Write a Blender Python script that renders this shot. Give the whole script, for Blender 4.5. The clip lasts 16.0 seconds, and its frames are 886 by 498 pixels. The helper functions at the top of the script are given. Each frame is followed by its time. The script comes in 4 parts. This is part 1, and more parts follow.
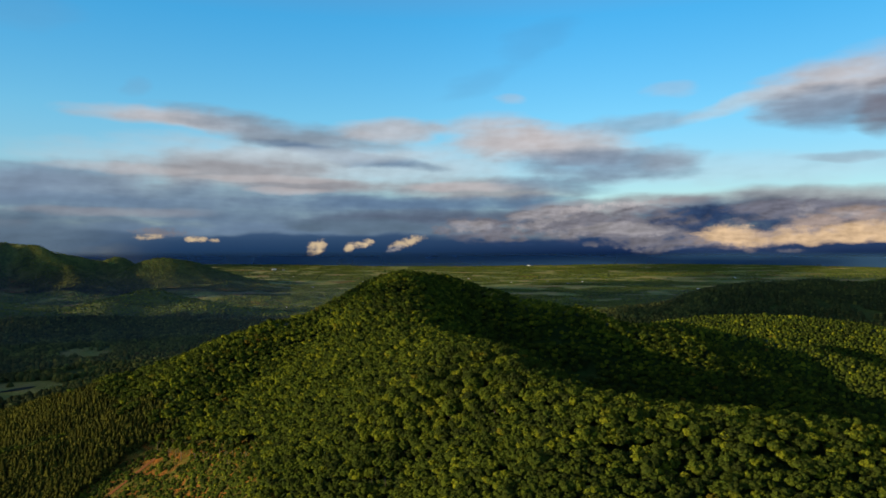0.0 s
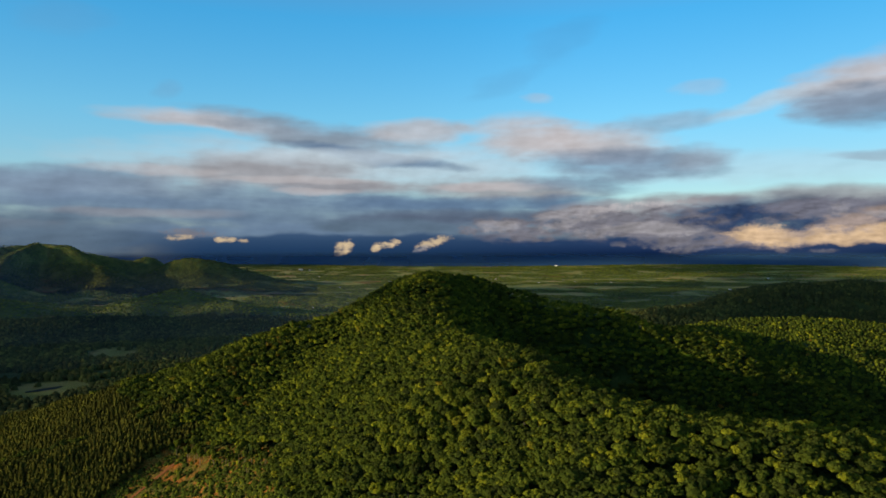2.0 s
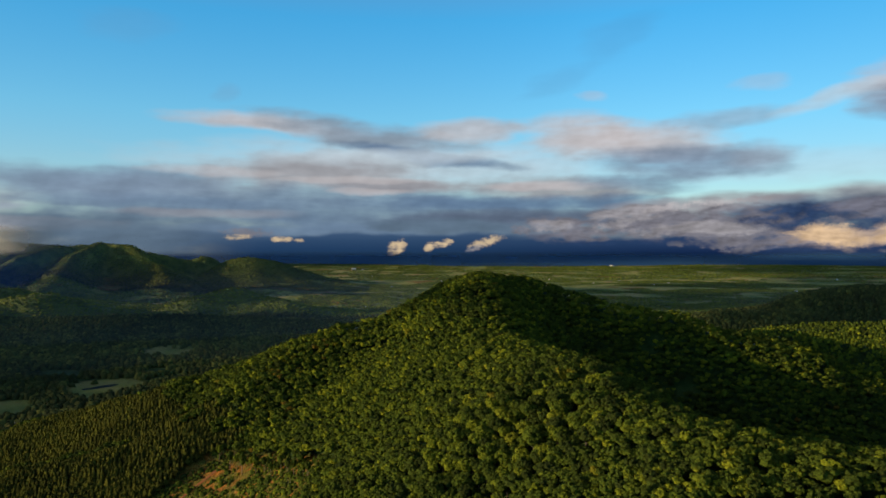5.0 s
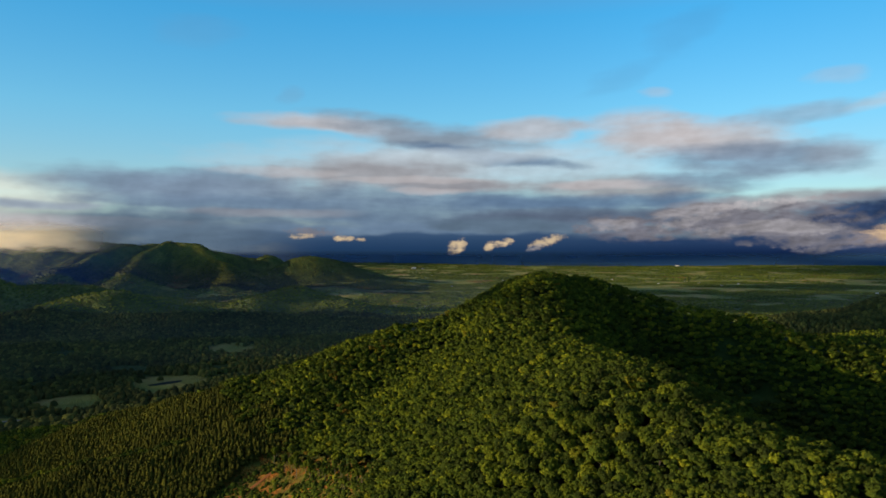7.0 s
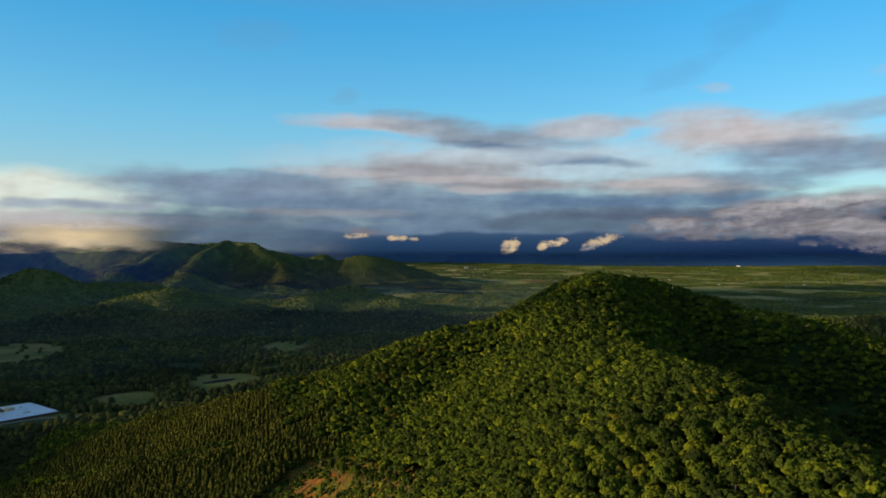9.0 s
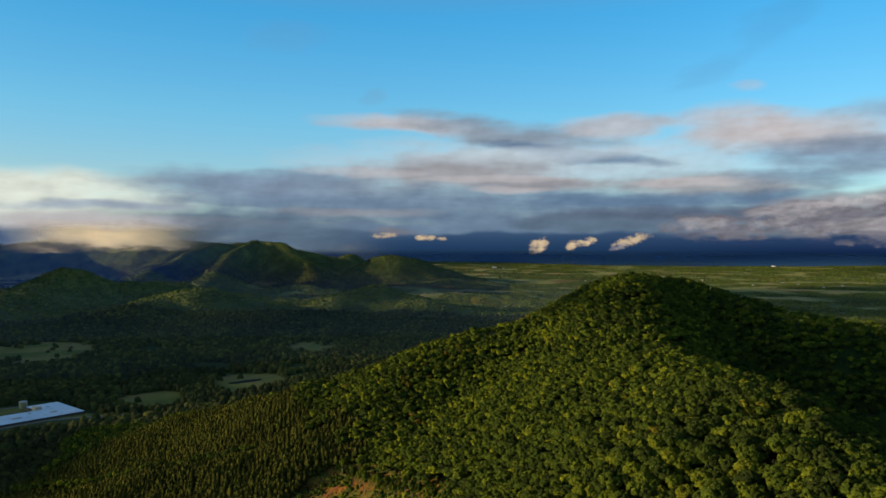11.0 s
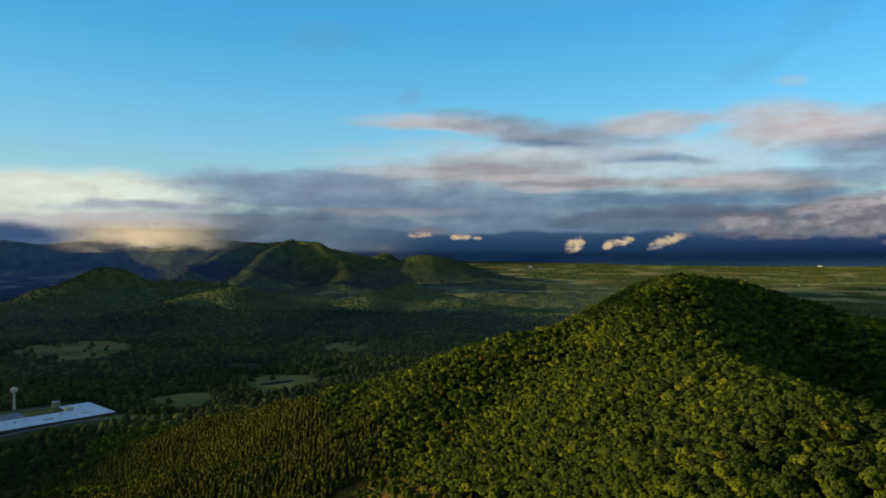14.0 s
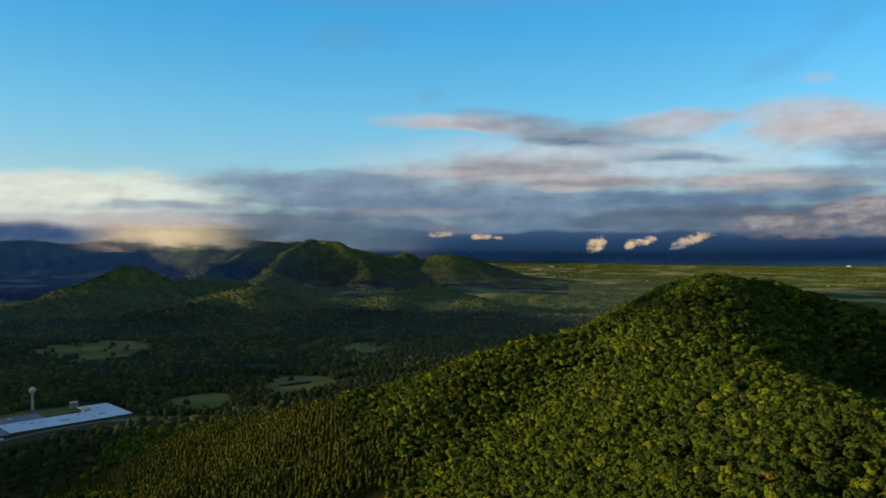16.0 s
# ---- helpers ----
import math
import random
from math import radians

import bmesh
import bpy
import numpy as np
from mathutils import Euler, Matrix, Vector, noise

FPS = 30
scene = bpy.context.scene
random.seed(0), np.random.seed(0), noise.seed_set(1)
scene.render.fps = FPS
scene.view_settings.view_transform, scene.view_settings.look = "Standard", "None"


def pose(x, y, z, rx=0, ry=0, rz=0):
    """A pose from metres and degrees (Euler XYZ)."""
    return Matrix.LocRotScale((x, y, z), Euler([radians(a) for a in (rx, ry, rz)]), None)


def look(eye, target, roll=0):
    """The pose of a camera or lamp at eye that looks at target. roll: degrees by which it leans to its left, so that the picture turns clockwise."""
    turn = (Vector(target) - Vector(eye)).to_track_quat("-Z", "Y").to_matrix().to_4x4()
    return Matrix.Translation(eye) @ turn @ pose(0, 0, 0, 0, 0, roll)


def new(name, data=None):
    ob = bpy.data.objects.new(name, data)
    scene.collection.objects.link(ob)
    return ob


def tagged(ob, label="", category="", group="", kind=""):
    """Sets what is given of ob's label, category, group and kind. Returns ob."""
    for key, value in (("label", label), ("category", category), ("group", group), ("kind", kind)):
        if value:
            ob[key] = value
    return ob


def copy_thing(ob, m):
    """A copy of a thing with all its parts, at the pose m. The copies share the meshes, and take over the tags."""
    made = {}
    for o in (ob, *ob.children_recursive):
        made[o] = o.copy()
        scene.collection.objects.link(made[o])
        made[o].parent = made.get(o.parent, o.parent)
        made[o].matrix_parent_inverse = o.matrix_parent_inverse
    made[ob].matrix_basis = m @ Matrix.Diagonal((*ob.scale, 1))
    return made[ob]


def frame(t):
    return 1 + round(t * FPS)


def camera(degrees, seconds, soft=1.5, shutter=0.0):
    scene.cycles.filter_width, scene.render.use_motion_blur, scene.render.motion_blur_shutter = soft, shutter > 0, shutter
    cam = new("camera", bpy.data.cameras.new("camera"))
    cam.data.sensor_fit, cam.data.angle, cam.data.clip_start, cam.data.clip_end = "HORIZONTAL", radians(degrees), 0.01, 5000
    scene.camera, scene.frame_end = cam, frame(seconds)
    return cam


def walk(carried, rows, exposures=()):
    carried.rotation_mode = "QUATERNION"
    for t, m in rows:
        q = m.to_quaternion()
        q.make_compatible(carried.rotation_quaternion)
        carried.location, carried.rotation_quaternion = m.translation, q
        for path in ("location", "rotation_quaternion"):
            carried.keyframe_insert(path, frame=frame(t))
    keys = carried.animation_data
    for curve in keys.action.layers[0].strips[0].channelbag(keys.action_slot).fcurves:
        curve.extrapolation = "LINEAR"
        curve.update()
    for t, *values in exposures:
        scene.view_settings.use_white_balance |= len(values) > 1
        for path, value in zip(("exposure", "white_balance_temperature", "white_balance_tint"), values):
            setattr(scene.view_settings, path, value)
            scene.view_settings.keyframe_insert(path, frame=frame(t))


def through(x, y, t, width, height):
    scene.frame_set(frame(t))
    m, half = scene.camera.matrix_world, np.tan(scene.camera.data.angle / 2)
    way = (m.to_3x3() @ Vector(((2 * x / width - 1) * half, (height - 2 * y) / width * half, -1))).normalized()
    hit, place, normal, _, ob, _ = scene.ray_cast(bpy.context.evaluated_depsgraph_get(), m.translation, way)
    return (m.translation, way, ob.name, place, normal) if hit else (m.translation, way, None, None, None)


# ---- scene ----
cam = camera(64, 16.0, soft=1.6)

# seconds, x, y, z, tilt up, roll, turn to the left
PATH = [
    (0, 0.00, 0.00, 228.00, 0.109, -0.036, -0.095), (0.5, 0.08, 5.37, 228.03, 0.113, -0.044, 0.487),
    (1, 0.15, 10.75, 228.07, 0.118, -0.050, 1.082), (1.5, 0.20, 16.11, 228.10, 0.121, -0.056, 1.552),
    (2, 0.23, 21.47, 228.12, 0.123, -0.059, 2.041), (2.5, 0.22, 26.81, 228.14, 0.124, -0.060, 2.574),
    (3, 0.16, 32.14, 228.16, 0.123, -0.057, 3.154), (3.5, 0.06, 37.45, 228.17, 0.119, -0.050, 3.816),
    (4, -0.11, 42.74, 228.17, 0.112, -0.039, 4.497), (6.5, -2.05, 68.91, 228.05, 0.045, 0.071, 9.855),
    (7, -2.66, 74.13, 228.01, 0.029, 0.095, 11.155), (7.5, -3.36, 79.36, 227.97, 0.014, 0.118, 12.454),
    (8, -4.14, 84.59, 227.93, 0.000, 0.137, 13.713), (8.5, -5.00, 89.84, 227.88, -0.012, 0.152, 14.870),
    (9, -5.95, 95.10, 227.84, -0.023, 0.163, 15.420), (11.5, -12.00, 121.39, 227.60, -0.062, 0.177, 18.234),
    (12, -13.48, 126.61, 227.55, -0.069, 0.176, 18.726), (12.5, -15.05, 131.80, 227.49, -0.076, 0.175, 19.221),
    (13, -16.71, 136.97, 227.44, -0.084, 0.173, 19.658), (13.5, -18.43, 142.12, 227.39, -0.093, 0.172, 20.088),
    (14, -20.21, 147.25, 227.33, -0.101, 0.171, 20.529), (14.5, -22.04, 152.37, 227.28, -0.110, 0.170, 20.958),
    (15, -23.90, 157.49, 227.22, -0.119, 0.168, 21.405), (15.5, -25.79, 162.59, 227.16, -0.128, 0.167, 21.816),
    (16, -27.68, 167.69, 227.11, -0.138, 0.166, 22.201),
]
walk(cam, [(t, pose(x, y, z, 90 + tilt, 0, turn) @ pose(0, 0, 0, 0, 0, roll)) for t, x, y, z, tilt, roll, turn in PATH])

# ---------------------------------------------------------------- light
SUN_BEARING, SUN_HEIGHT = 250.0, 10.6     # clockwise from +y, degrees
sb, sh = radians(SUN_BEARING), radians(SUN_HEIGHT)
TO_SUN = Vector((math.sin(sb) * math.cos(sh), math.cos(sb) * math.cos(sh), math.sin(sh)))
sun = new("sun", bpy.data.lights.new("sun", "SUN"))
sun.data.energy, sun.data.angle, sun.data.color = 4.1, radians(0.55), (1.0, 0.78, 0.44)
sun.matrix_world = look(TO_SUN * 1000, (0, 0, 0))
scene.view_settings.exposure = 0.62


class Nodes:
    """Short hand for a node tree: every call adds a node and returns an output."""

    def __init__(self, tree):
        self.tree = tree
        tree.nodes.clear()

    def put(self, kind, out=0, **settings):
        node = self.tree.nodes.new(kind)
        for key, value in settings.items():
            if key.startswith("i_"):
                k = key[2:]
                self.feed(node.inputs[int(k) if k.isdigit() else k], value)
            else:
                setattr(node, key, value)
        return node.outputs[out] if len(node.outputs) else node

    def feed(self, socket, value):
        if isinstance(value, bpy.types.NodeSocket):
            self.tree.links.new(value, socket)
        else:
            socket.default_value = value

    def math(self, op, a, b=0.0, c=0.0, clamp=False):
        return self.put("ShaderNodeMath", operation=op, use_clamp=clamp, i_0=a, i_1=b, i_2=c)

    def step(self, v, lo, hi, a=0.0, b=1.0):
        n = self.tree.nodes.new("ShaderNodeMapRange")
        n.interpolation_type = "SMOOTHSTEP"
        for k, value in enumerate((v, lo, hi, a, b)):
            self.feed(n.inputs[k], value)
        return n.outputs[0]

    def mix(self, fac, a, b, blend="MIX"):
        n = self.tree.nodes.new("ShaderNodeMix")
        n.data_type, n.blend_type = "RGBA", blend
        for k, value in ((0, fac), (6, a), (7, b)):
            self.feed(n.inputs[k], (*value, 1) if isinstance(value, tuple) and len(value) == 3 else value)
        return n.outputs[2]

    def noise(self, vector, scale, detail=3.0, rough=0.5, out=0, distortion=0.0):
        return self.put("ShaderNodeTexNoise", out=out, i_Vector=vector, i_Scale=scale, i_Detail=detail, i_Roughness=rough, i_Distortion=distortion)

    def ramp(self, fac, *stops):
        n = self.tree.nodes.new("ShaderNodeValToRGB")
        self.feed(n.inputs[0], fac)
        e = n.color_ramp.elements
        while len(e) < len(stops):
            e.new(0.5)
        for el, (p, c) in zip(e, stops):
            el.position, el.color = p, (*c, 1)
        return n.outputs[0]


# ---------------------------------------------------------------- sky
world = bpy.data.worlds.new("sky")
scene.world = world
world.use_nodes = True
N = Nodes(world.node_tree)
way = N.put("ShaderNodeTexCoord", out=0)
sep = world.node_tree.nodes.new("ShaderNodeSeparateXYZ")
N.feed(sep.inputs[0], way)
AZ = N.math("MULTIPLY", N.math("ARCTAN2", sep.outputs[0], sep.outputs[1]), 57.2958)
EL = N.math("MULTIPLY", N.math("ARCSINE", sep.outputs[2]), 57.2958)


def sky_point(sx, sy):
    n = world.node_tree.nodes.new("ShaderNodeCombineXYZ")
    N.feed(n.inputs[0], N.math("MULTIPLY", AZ, sx))
    N.feed(n.inputs[1], N.math("MULTIPLY", EL, sy))
    return n.outputs[0]


streak_at = sky_point(0.10, 0.85)
puff_at = sky_point(0.42, 0.95)
drift = N.noise(puff_at, 0.35, 4, 0.5, out=1)
wisp = N.noise(streak_at, 1.0, 3, 0.45)
fine = N.noise(puff_at, 0.9, 3, 0.45)
puffs = N.noise(puff_at, 1.7, 4, 0.5)
tiny = N.noise(sky_point(1.0, 1.4), 1.6, 5, 0.62)
toward = N.put("ShaderNodeVectorMath", operation="ADD", i_0=puff_at, i_1=(-0.16, 0.22, 0.0))
relief = N.math("SUBTRACT", fine, N.noise(toward, 0.9, 3, 0.45))
toward_low = N.put("ShaderNodeVectorMath", operation="ADD", i_0=puff_at, i_1=(-0.10, 0.16, 0.0))
relief_low = N.math("SUBTRACT", puffs, N.noise(toward_low, 1.7, 4, 0.5))
sepw = world.node_tree.nodes.new("ShaderNodeSeparateXYZ")
N.feed(sepw.inputs[0], drift)
AZW = N.math("ADD", AZ, N.math("MULTIPLY", N.math("SUBTRACT", sepw.outputs[0], 0.5), 5.0))
ELW = N.math("ADD", EL, N.math("MULTIPLY", N.math("SUBTRACT", sepw.outputs[1], 0.5), 1.3))
RAGGED = N.math("ADD", N.math("MULTIPLY", N.math("SUBTRACT", wisp, 0.5), 1.3), N.math("MULTIPLY", N.math("SUBTRACT", fine, 0.5), 1.1))
TONE = N.math("ADD", 0.67, N.math("ADD", N.math("MULTIPLY", relief, 0.3), N.math("ADD", N.math("MULTIPLY", fine, 0.42), N.math("MULTIPLY", wisp, 0.30))))
TONE_LOW = N.math("ADD", TONE, N.math("MULTIPLY", relief_low, 1.3))
RAGGED_LOW = N.math("ADD", RAGGED, N.math("MULTIPLY", N.math("SUBTRACT", puffs, 0.5), 2.8))
RAGGED_SMALL = N.math("ADD", N.math("MULTIPLY", N.math("SUBTRACT", puffs, 0.5), 2.0), N.math("MULTIPLY", N.math("SUBTRACT", tiny, 0.5), 3.4))

blue = N.put("ShaderNodeTexSky", sky_type="NISHITA", sun_disc=False, sun_elevation=radians(SUN_HEIGHT), sun_rotation=sb,
             altitude=500.0, air_density=1.0, dust_density=0.4, ozone_density=2.0)
blue = N.mix(1.0, blue, (0.15, 0.15, 0.15), "MULTIPLY")
TINT = N.ramp(N.math("DIVIDE", EL, 30.0), (0.0, (1.0, 1.08, 1.18)), (0.2, (0.92, 1.20, 1.34)), (0.35, (0.74, 1.40, 1.58)), (0.6, (0.42, 1.46, 1.82)), (1.0, (1.45, 1.18, 1.20)))
STATE = {"sky": N.mix(1.0, N.mix(1.0, blue, TINT, "MULTIPLY"), N.mix(N.step(AZ, -68, -100), N.math("MULTIPLY", N.step(AZ, -70, -10, 0.66, 1.0), N.step(AZ, 4, 34, 1.0, 0.80)), (1.35, 1.08, 0.95)), "MULTIPLY")}
CLOUD = dict(pink=(0.50, 0.465, 0.475), pale=(0.48, 0.56, 0.62), lav=(0.185, 0.255, 0.355), lav2=(0.29, 0.35, 0.43), grey=(0.235, 0.29, 0.36),
             dark=(0.10, 0.17, 0.285), deck=(0.135, 0.205, 0.305), low=(0.09, 0.12, 0.18), deep=(0.045, 0.075, 0.15), rose=(0.30, 0.285, 0.305),
             warm=(0.66, 0.46, 0.28), warm2=(0.34, 0.27, 0.245), brown=(0.17, 0.17, 0.215), white=(0.66, 0.70, 0.62), haze=(0.10, 0.15, 0.212),
             mist=(0.48, 0.46, 0.47), cream=(0.62, 0.47, 0.29), bluem=(0.035, 0.075, 0.17), navy=(0.022, 0.045, 0.11), mauve=(0.165, 0.16, 0.19))


def bank(a, e, w, h, colour, amount, rise=0.0, small=False):
    """A stretch of cloud round the bearing a and the elevation e, w and h degrees to its rim, climbing by rise towards its right."""
    dx = N.math("DIVIDE", N.math("SUBTRACT", AZ if small else AZW, a), w)
    dy = N.math("SUBTRACT", EL if small else ELW, e)
    low = e < 2.9 and w < 12 and a > 0
    if rise:
        dy = N.math("SUBTRACT", dy, N.math("MULTIPLY", dx, rise))
    dy = N.math("DIVIDE", dy, h)
    q = N.math("ADD", N.math("MULTIPLY", dx, dx), N.math("MULTIPLY_ADD", dy, dy, RAGGED_SMALL if small else RAGGED_LOW if low else RAGGED))
    m = N.step(q, 1.2 if small else 1.4 if low else 1.75, -0.3 if small else 0.15 if low else -0.1, 0.0, amount)
    c = N.mix(1.0, (*CLOUD[colour], 1.0), TONE_LOW if low else TONE, "MULTIPLY")
    STATE["sky"] = N.mix(m, STATE["sky"], c)


def rain_band(first, last, top0, top1):
    """Far rain and shade under the cloud base, down to the rim of the plain, between two bearings."""
    top = N.math("ADD", ELW, N.math("MULTIPLY", RAGGED, 0.18))
    m = N.math("MULTIPLY", N.step(top, top1, top0), N.math("MULTIPLY", N.step(AZ, first - 7, first + 7), N.step(AZ, last + 5, last - 5)))
    c = N.mix(N.step(AZ, -12, 18), N.ramp(N.step(EL, -0.9, 1.7), (0.0, (0.014, 0.036, 0.070)), (0.3, (0.014, 0.042, 0.105)), (0.7, (0.026, 0.062, 0.135)), (1.0, (0.045, 0.090, 0.175))),
              N.ramp(N.step(EL, -0.9, 0.9), (0.0, (0.007, 0.016, 0.035)), (0.35, (0.005, 0.016, 0.060)), (1.0, (0.018, 0.042, 0.11))))
    STATE["sky"] = N.mix(m, STATE["sky"], c)


bank(-10.0, 1.0, 90.0, 2.4, "haze", 1.0)
bank(-10.0, 6.86, 18.59, 2.02, "pale", 0.75)
bank(22.5, 6.03, 12.89, 1.10, "pale", 0.35)
bank(-47.2, 3.77, 9.76, 1.66, "white", 1)
bank(-53.5, 3.54, 8.66, 1.56, "white", 1)
bank(-19.8, 9.80, 6.86, 0.73, "pink", 0.9, -0.43)
bank(-11.8, 9.10, 9.18, 1.12, "grey", 0.92, -1.25)
bank(-7.8, 7.57, 6.27, 0.59, "dark", 0.9, -0.90)
bank(-4.2, 9.63, 3.86, 0.91, "pink", 0.8)
bank(5.4, 8.95, 4.98, 1.64, "pink", 0.95, -0.45)
bank(10.3, 8.41, 4.87, 1.53, "pink", 0.9, -0.63)
bank(12.5, 6.72, 6.97, 1.25, "lav", 0.9, -0.45)
bank(15.5, 9.95, 3.82, 0.79, "lav2", 0.6, 0.26)
bank(18.0, 6.98, 2.48, 0.96, "lav2", 0.7)
bank(23.6, 10.90, 4.99, 0.59, "pale", 0.7, 0.84)
bank(29.8, 11.67, 5.51, 1.98, "pink", 0.95, 0.79)
bank(28.8, 10.05, 4.22, 1.52, "lav", 0.9)
bank(32.2, 9.52, 1.64, 1.74, "brown", 0.9)
bank(29.1, 6.77, 2.97, 0.32, "lav2", 0.5)
bank(-27.8, 5.05, 8.56, 1.29, "lav", 0.82)
bank(-16.1, 6.26, 8.42, 1.58, "rose", 0.85)
bank(-10.0, 7.53, 9.74, 0.63, "pale", 0.7)
bank(-21.0, 4.18, 17.09, 1.19, "grey", 0.78)
bank(-12.7, 3.18, 26.93, 1.69, "deck", 0.85)
bank(-10.0, 5.08, 5.31, 0.63, "rose", 0.8)
bank(3.1, 4.93, 8.65, 0.91, "rose", 0.85)
bank(0.8, 3.71, 12.78, 0.68, "dark", 0.8)
bank(-1.0, 2.53, 10.04, 0.64, "low", 0.9)
bank(-28.5, 3.74, 9.86, 0.48, "deck", 0.8)
rain_band(-25, 60, 0.75, 1.35)
bank(28.1, 3.67, 9.28, 0.97, "rose", 0.85)
bank(18.4, 3.08, 6.50, 0.78, "deck", 0.8)
bank(23.6, 1.59, 12.14, 2.09, "navy", 0.92)
bank(19.7, 2.50, 5.16, 0.86, "navy", 0.9)
bank(13.4, 3.43, 6.67, 0.76, "rose", 0.9, 0.36)
bank(12.1, 2.06, 8.04, 1.34, "mauve", 0.95)
bank(8.1, 2.86, 2.71, 0.45, "rose", 0.8, 0.36)
bank(3.1, 1.61, 3.65, 1.00, "mauve", 0.95)
bank(15.1, 1.24, 4.85, 1.06, "mauve", 0.95, -0.44)
bank(13.8, 1.78, 3.10, 0.53, "rose", 0.8)
bank(2.4, 1.98, 1.60, 0.41, "rose", 0.8)
bank(28.1, 2.86, 6.05, 0.81, "brown", 0.9)
bank(19.5, 0.78, 3.02, 0.56, "brown", 0.95, 0.34)
bank(24.0, 1.05, 5.01, 0.83, "warm2", 0.95)
bank(22.5, 1.19, 2.96, 0.51, "warm", 0.9)
bank(27.7, 1.54, 3.64, 0.89, "warm2", 0.95, 0.24)
bank(30.8, 1.88, 3.53, 1.10, "warm2", 0.95)
bank(29.1, 0.80, 4.79, 0.52, "warm", 0.9)
bank(31.5, 1.09, 3.12, 0.70, "warm", 0.85)
bank(-24.0, 6.10, 5.00, 0.40, "pink", 0.5)
bank(-13.5, 5.60, 5.50, 0.34, "pink", 0.55)
bank(-12.2, 4.55, 2.60, 0.30, "pink", 0.6)
bank(-25.0, 2.90, 6.00, 0.36, "rose", 0.5)
bank(1.5, 5.15, 4.20, 0.36, "pink", 0.7)
bank(9.0, 5.20, 4.80, 0.70, "dark", 0.6, -0.30)
bank(-30.2, 1.51, 10.21, 1.18, "haze", 0.95)
bank(-12.7, 1.67, 15.64, 0.58, "deck", 0.9)
bank(-6.0, 1.88, 7.22, 0.59, "haze", 0.9, -0.27)
bank(-34.1, 4.87, 8.31, 1.25, "lav", 0.82)
bank(-43.7, 3.00, 5.93, 0.38, "lav2", 0.9, 0.17)
bank(-45.3, 1.87, 12.76, 0.59, "mist", 0.9)
bank(-53.0, 0.95, 6.2, 0.85, "bluem", 0.9)
bank(-32.3, 1.45, 6.64, 0.81, "haze", 0.9, -0.63)
rain_band(-24, 1, 1.10, 1.50)
bank(2.7, 13.15, 2.73, 1.00, "dark", 0.14, 0.91)
bank(7.6, 16.23, 2.69, 1.36, "dark", 0.14, 0.91)
bank(-23.7, 12.07, 1.15, 0.67, "lav", 0.2)
bank(17.6, 12.36, 2.08, 0.52, "pink", 0.3)
bank(5.4, 11.94, 1.27, 0.45, "pink", 0.35)
bank(-30.6, 16.19, 3.04, 1.18, "lav", 0.12)
bank(16.8, 0.14, 1.84, 0.39, "mauve", 0.9, 0.26, small=True)
bank(11.8, 0.46, 0.72, 0.27, "mauve", 0.8, small=True)
bank(23.0, 0.51, 1.68, 0.38, "warm", 0.85, -0.17, small=True)
bank(26.2, -0.04, 1.07, 0.20, "mauve", 0.8, small=True)
bank(24.4, 1.62, 1.08, 0.37, "navy", 0.75, small=True)
bank(29.8, 2.18, 1.03, 0.36, "navy", 0.5, small=True)
bank(0.1, 1.62, 1.28, 0.41, "mauve", 0.85, small=True)
bank(14.4, 2.04, 0.80, 0.31, "rose", 0.8, small=True)
bank(20.9, 1.54, 1.45, 0.43, "warm", 0.6, 0.26, small=True)
bank(18.4, 1.44, 0.87, 0.26, "brown", 0.8, 0.17, small=True)
bank(-9.95, 0.29, 0.92, 0.62, "cream", 0.97, 0.27, small=True)
bank(-7.4, 0.25, 0.47, 0.40, "cream", 0.9, small=True)
bank(-6.4, 0.52, 1.0, 0.36, "cream", 0.95, 0.14, small=True)
bank(-2.84, 0.62, 1.45, 0.50, "cream", 0.85, 0.40, small=True)
bank(-3.7, 0.16, 0.91, 0.27, "rose", 0.75, 0.23, small=True)
bank(-21.6, 1.35, 2.21, 0.42, "mauve", 0.85, small=True)
bank(-22.5, 1.04, 1.14, 0.24, "cream", 0.75, small=True)
bank(-19.2, 0.85, 0.90, 0.24, "cream", 0.9, small=True)
bank(-17.7, 0.77, 0.49, 0.18, "cream", 0.85, small=True)
bank(17.6, 2.23, 1.96, 0.35, "navy", 0.75, small=True)
bank(19.5, 1.77, 1.21, 0.39, "navy", 0.75, small=True)
bank(25.2, 2.07, 1.16, 0.29, "navy", 0.6, small=True)
bank(5.4, 0.51, 2.73, 0.27, "navy", 0.6, small=True)
bank(10.3, 0.60, 2.25, 0.27, "navy", 0.6, small=True)
bank(20.1, 0.13, 2.57, 0.30, "navy", 0.7, small=True)
bank(6.7, 2.33, 1.81, 0.27, "low", 0.6, small=True)
bank(2.4, 1.84, 1.73, 0.50, "rose", 0.75, small=True)
bank(4.2, 1.38, 1.55, 0.41, "mauve", 0.8, small=True)
bank(7.2, 1.92, 1.90, 0.41, "rose", 0.7, 0.23, small=True)
bank(9.2, 2.58, 2.16, 0.36, "rose", 0.75, 0.27, small=True)
bank(11.6, 3.32, 2.33, 0.36, "pink", 0.6, 0.22, small=True)
bank(14.7, 3.63, 2.30, 0.31, "pink", 0.55, 0.13, small=True)
bank(17.2, 3.80, 1.96, 0.26, "rose", 0.7, small=True)
bank(9.9, 1.41, 2.25, 0.45, "rose", 0.55, small=True)
bank(12.9, 1.88, 1.87, 0.40, "rose", 0.7, small=True)
